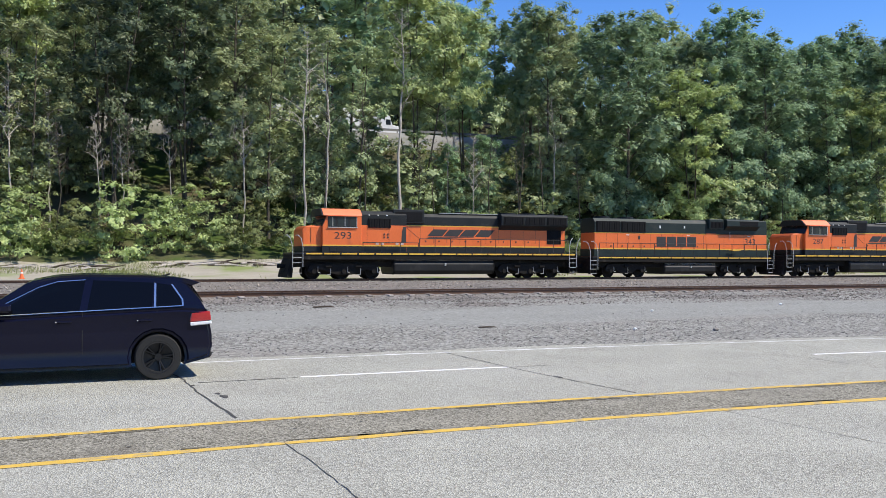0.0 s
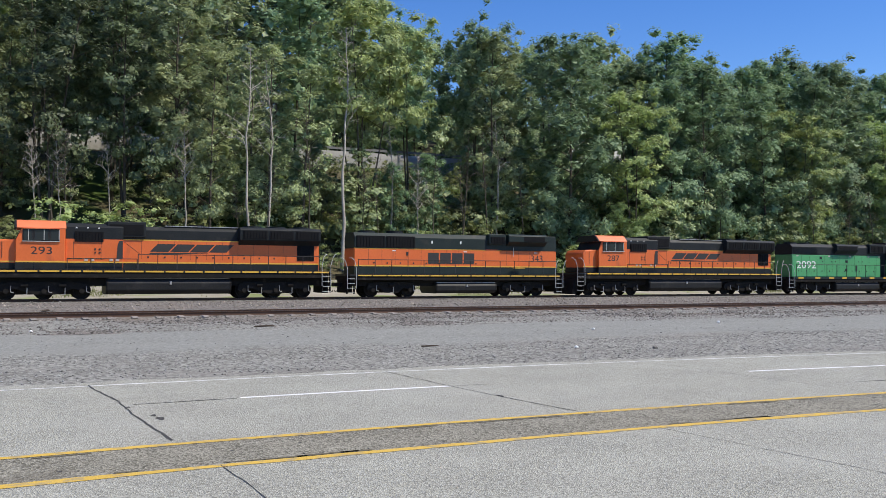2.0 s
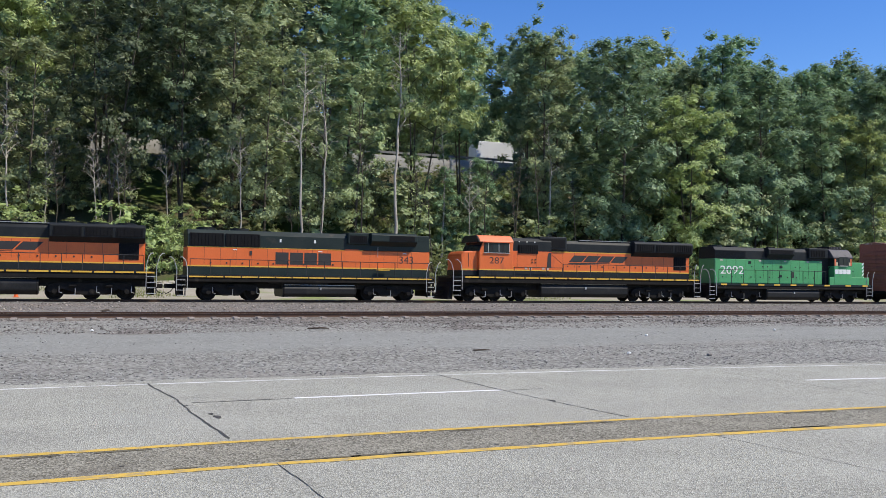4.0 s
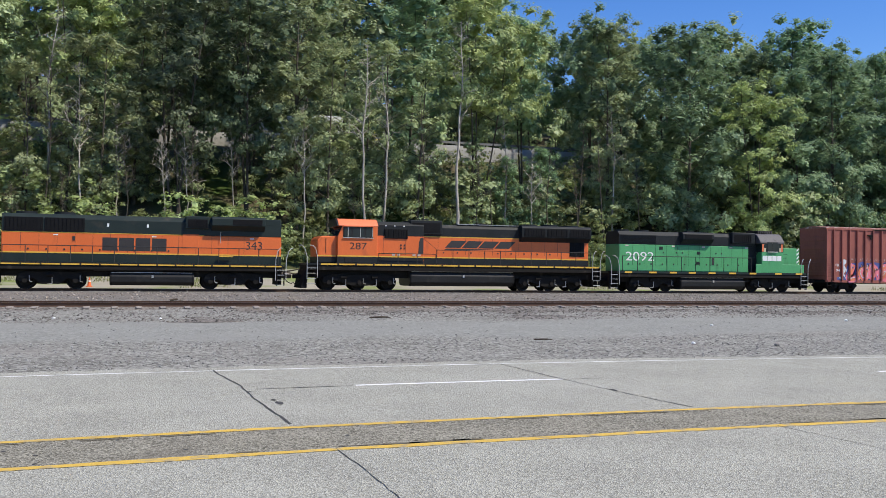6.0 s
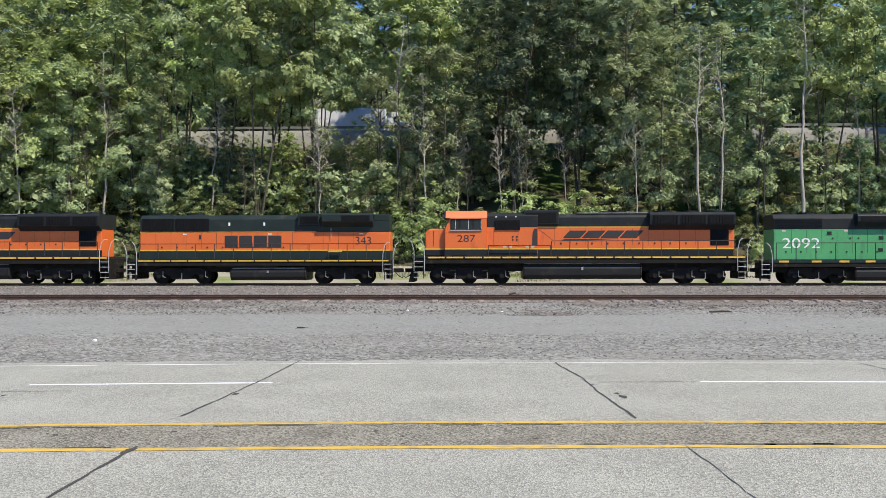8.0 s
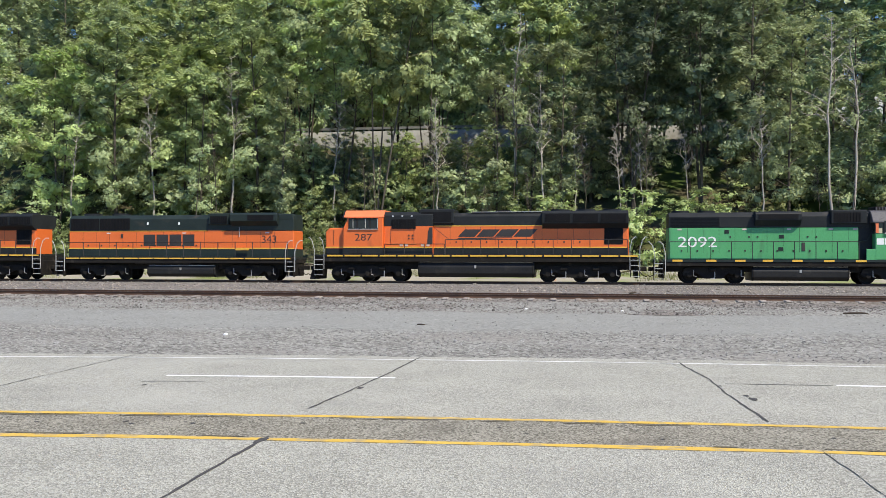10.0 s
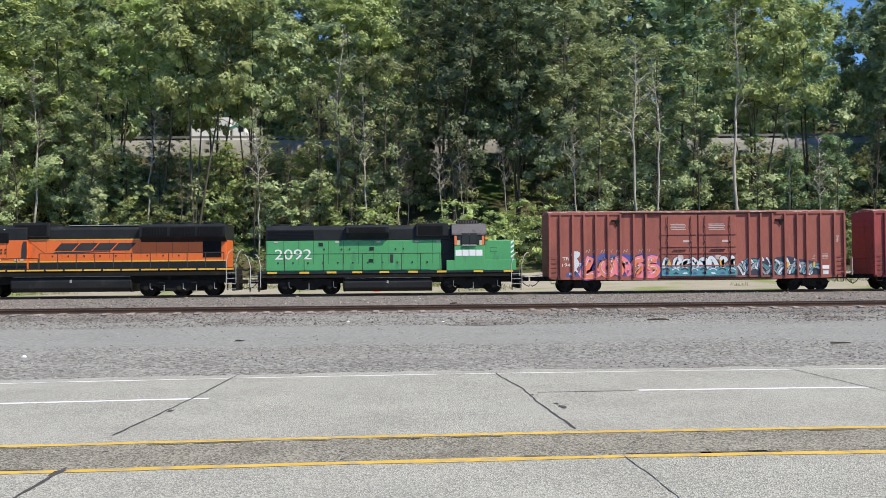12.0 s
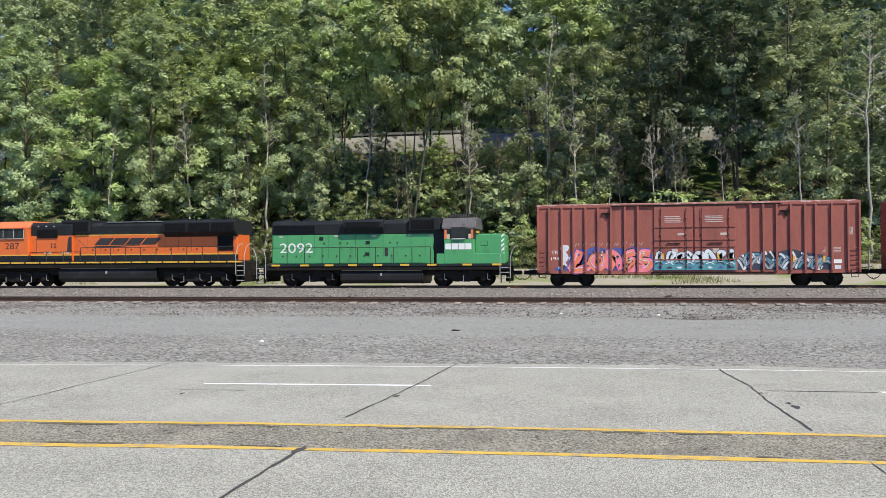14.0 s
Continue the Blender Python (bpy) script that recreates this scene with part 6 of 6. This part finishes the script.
        part("reversing_lamp", prism([(0.43, 0.745), (0.42, 0.797), (0.72, 0.815), (0.725, 0.77)], s * 0.872 - 0.048, s * 0.872 + 0.048, 0.01), M_CLEAR, lamp)
        part("headlamp", boxed(-3.36, -3.12, s * 0.7 - 0.12, s * 0.7 + 0.12, 0.6, 0.76, 0.03), M_CLEAR, body)
        part("door_mirror", boxed(-2.02, -1.86, s * 0.98 - 0.1, s * 0.98 + 0.1, 0.98, 1.1, 0.03), M_CARPAINT, body)
        part("sill_strip", boxed(-2.1, -0.5, s * 0.87 - 0.02, s * 0.87 + 0.02, 0.215, 0.235), M_TYRE, body)
        for x in (-0.18, -1.22):
            part("handle_glint", boxed(x - 0.11, x - 0.09, s * 0.913 - 0.004, s * 0.913 + 0.004, 0.83, 0.845), M_CHROME, body)
            part("door_handle", boxed(x - 0.1, x + 0.1, s * 0.895 - 0.015, s * 0.895 + 0.015, 0.82, 0.85, 0.008), M_CARPAINT, body)
        for x in (-0.99, -2.05, -0.02):
            part("door_gap", boxed(x - 0.004, x + 0.004, s * 0.881 - 0.003, s * 0.881 + 0.003, 0.36 if x < -0.5 else 0.75, 0.97), M_TYRE, body)
    part("rear_bumper", prism([(0.5, 0.22), (0.5, 0.34), (0.76, 0.36), (0.74, 0.28)], -0.76, 0.76, 0.02), M_TYRE, body)
    for wx in (0.0, -2.58):
        part("wheel_housing", boxed(wx - 0.42, wx + 0.42, -0.66, 0.66, 0.22, 0.80), M_TYRE, body)
        for s in (-1, 1):
            w = new("wheel")
            w.parent = car
            y = s * 0.78
            tyre = lathe([(0.20, -0.10), (0.30, -0.10), (0.317, -0.07), (0.317, 0.07), (0.30, 0.10), (0.20, 0.10), (0.20, -0.10)], 28)
            part("tyre", tyre, M_TYRE, w)
            part("rim", lathe([(0.205, -0.095), (0.225, -0.102), (0.222, -0.07), (0.20, -0.03), (0.05, -0.01), (0.0, -0.01)], 24), M_RIM, w)
            for k in range(5):
                a = 2 * math.pi * k / 5
                for d in (-0.13, 0.13):
                    part("spoke", rods([(0.04 * math.cos(a), s * 0.055, 0.04 * math.sin(a)), (0.205 * math.cos(a + d), s * 0.085, 0.205 * math.sin(a + d))], 0.016), M_RIM, w)
            part("hub", rod(bmesh.new(), (0, s * 0.03, 0), (0, s * 0.08, 0), 0.05, 12), M_RIM, w)
            CAR_WHEELS.append((w, wx, y))
    return car


CAR = build_car()

# ---- highway traffic behind the trees ----
M_TRAILER = surf("white_trailer_paint", (0.66, 0.67, 0.68), (0.8, 0.8, 0.8), 0.4, 0.5, 0.03, 10)
M_CAB_YELLOW = surf("yellow_truck_paint", (0.65, 0.55, 0.02), (0.75, 0.65, 0.05), 0.6, 0.4, 0.0)
M_STRIPE = surf("green_stripe", (0.05, 0.35, 0.25), (0.08, 0.42, 0.30), 1, 0.5, 0.0)


def highway_truck(label, length, cab_mat, stripe=False):
    t = thing("truck", label, "truck", group="highway traffic")
    part("trailer", boxed(-length / 2, length / 2 - 3.2, -1.28, 1.28, 1.15, 4.0, 0.05), M_TRAILER, t)
    part("chassis", boxed(-length / 2 + 0.3, length / 2 - 0.4, -0.5, 0.5, 0.8, 1.15), M_UNDER, t)
    cab = part("cab", prism([(length / 2 - 2.9, 0.7), (length / 2 - 2.9, 3.5), (length / 2 - 1.6, 3.4), (length / 2 - 1.2, 2.2), (length / 2, 2.0), (length / 2, 0.6)], -1.2, 1.2, 0.06), cab_mat, t)
    part("side_window", boxed(length / 2 - 2.1, length / 2 - 1.45, -1.22, 1.22, 2.2, 2.9), M_PANE, cab)
    if stripe:
        part("side_stripe", prism([(0.3, 2.6), (2.2, 3.3), (2.8, 3.3), (0.9, 2.6)], -1.29, -1.278), M_STRIPE, t)
    for x in (-length / 2 + 1.2, -length / 2 + 2.4, length / 2 - 3.6, length / 2 - 0.9):
        for s in (-1, 1):
            part("wheel", rod(bmesh.new(), (x, s * 0.85, 0.5), (x, s * 1.2, 0.5), 0.5, 14), M_TYRE, t)
    return t


TRAFFIC = [(highway_truck("white box trailer truck on the highway", 17, M_TRAILER), 33, 24, 0.0),
           (highway_truck("white short box truck on the highway", 9, M_TRAILER), 2.6, 22, 1.5),
           (highway_truck("white trailer truck with a yellow cab", 16, M_CAB_YELLOW), 36.0, 26, 6.5),
           (highway_truck("white trailer truck with a pale cab", 12, M_TRAILER), -25.5, 23, 7.5),
           (highway_truck("white box truck with a green stripe", 8, M_TRAILER, True), -10.5, 27, 12.5)]


# ---- loose things on the ground ----
M_WOOD = surf("dark_broken_wood", (0.03, 0.022, 0.016), (0.09, 0.065, 0.045), 4, 0.9, 0.5, 30)
M_CONE = surf("orange_cone", (0.72, 0.13, 0.03), (0.8, 0.17, 0.05), 3, 0.6, 0.0)


def stick(x, y, length, r, turn, label="dark broken piece of wood on the gravel"):
    s = thing("stick", label, "stick", (x, y, ground_z(x, y)))
    s.rotation_euler = (0, 0, turn)
    v, f = tube([(-length / 2, 0, r * 0.7), (-length * 0.15, 0.03, r), (length * 0.2, -0.02, r * 1.4), (length / 2, 0.04, r * 0.8)], [r * 0.7, r, r * 0.9, r * 0.4], 6)
    from_np("stem", np.array([tuple(p) for p in v]), np.array(f), M_WOOD, s)
    q, g = tube([(length * 0.1, 0, r), (length * 0.25, 0.1, r * 1.5), (length * 0.34, 0.16, r)], [r * 0.5, r * 0.4, r * 0.2], 5)
    from_np("twig", np.array([tuple(p) for p in q]), np.array(g), M_WOOD, s)


stick(7.79, 29.1, 0.7, 0.032, -0.1)
stick(9.5, 20.15, 0.45, 0.02, -0.25)
stick(-4.33, 22.6, 0.25, 0.022, -0.6)
stick(1.9, 44.0, 0.6, 0.05, 0.9, "dark piece of wood between the tracks")
for x, y, r, pale in ((12.56, 18.4, 0.05, 1), (14.2, 17.5, 0.07, 0), (-8.1, 19.2, 0.05, 1), (0.9, 29.6, 0.05, 1), (17.0, 24.0, 0.05, 1), (-2.2, 30.2, 0.05, 1), (24, 26, 0.06, 1)):
    st = thing("stone", "single pale stone lying on the gravel", "stone", (x, y, ground_z(x, y) + r * 0.4))
    bm = bmesh.new()
    bmesh.ops.create_icosphere(bm, subdivisions=2, radius=r)
    for v in bm.verts:
        v.co *= 1 + 0.35 * noise.noise(v.co * 14 + Vector((x, y, 0)))
        v.co.z *= 0.7
    part("rock", bm, M_WHITE_LINE if pale else M_STONE, st)


def cone(x, y):
    c = thing("traffic_cone", "small orange traffic cone beside the far track", "traffic cone", (x, y, ground_z(x, y)))
    part("base", boxed(-0.2, 0.2, -0.2, 0.2, 0, 0.04, 0.01), M_CONE, c)
    part("body", rod(bmesh.new(), (0, 0, 0.04), (0, 0, 0.62), 0.14, 14, 0.03), M_CONE, c)
    part("collar", rod(bmesh.new(), (0, 0, 0.34), (0, 0, 0.42), 0.088, 14, 0.076), M_WHITE, c)


cone(-2.65, 64.2)


def brush_pile(x, y, seed, n=14, span=4.0):
    """Fallen pale branches heaped at the foot of the bank."""
    rs = random.Random(seed)
    for k in range(n):
        b = thing("fallen_branch", "pale fallen branch on the dirt bank", "branch", (x + rs.uniform(-span, span), y + rs.uniform(-1.2, 1.2), 0), "fallen branches")
        b.location.z = ground_z(b.location.x, b.location.y) + 0.08
        b.rotation_euler = (0, rs.uniform(-0.25, 0.1), rs.uniform(-0.6, 0.6))
        length = rs.uniform(0.8, 3.0)
        v, f = tube([(-length / 2, 0, 0), (0, rs.uniform(-0.15, 0.15), 0.08), (length / 2, 0, 0)], [0.09, 0.07, 0.02], 6)
        from_np("limb", np.array([tuple(p) for p in v]), np.array(f), M_SNAG if k % 3 else M_WOOD, b)


for x, y, s in ((-0.5, 73, 1), (8.5, 74.5, 2), (13.5, 74, 3), (38, 75, 4), (-22, 74, 5)):
    brush_pile(x, y, s)


# ---- motion ----
def train_shift(t):
    return -(7.239 * t - 0.0097 * t * t)


def motions():
    halves = [k * 0.5 for k in range(29)]
    tenths = [k * 0.1 for k in range(141)]
    for vehicle, x in TRAIN:
        walk(vehicle, [(t, pose(x + train_shift(t), Y_TRACK, Z_RAIL)) for t in halves])
    for wheel, x, r in WHEELSETS:
        walk(wheel, [(t, pose(x, 0, r, 0, math.degrees(train_shift(t) / r), 0)) for t in tenths])
    walk(CAR, [(t, pose(1.22 - 25.5 * t, 14.22, 0.0)) for t in (0.0, 2.0, 7.0, 14.0)])
    for wheel, x, y in CAR_WHEELS:
        walk(wheel, [(t, pose(x, y, 0.317, 0, -80.0 * k, 0)) for k, t in enumerate(tenths)])
    for truck, x, v, t0 in TRAFFIC:
        walk(truck, [(t, pose(x + v * (t - t0), 117.0, 17.0)) for t in (0.0, 4.0, 9.0, 14.0)])


motions()
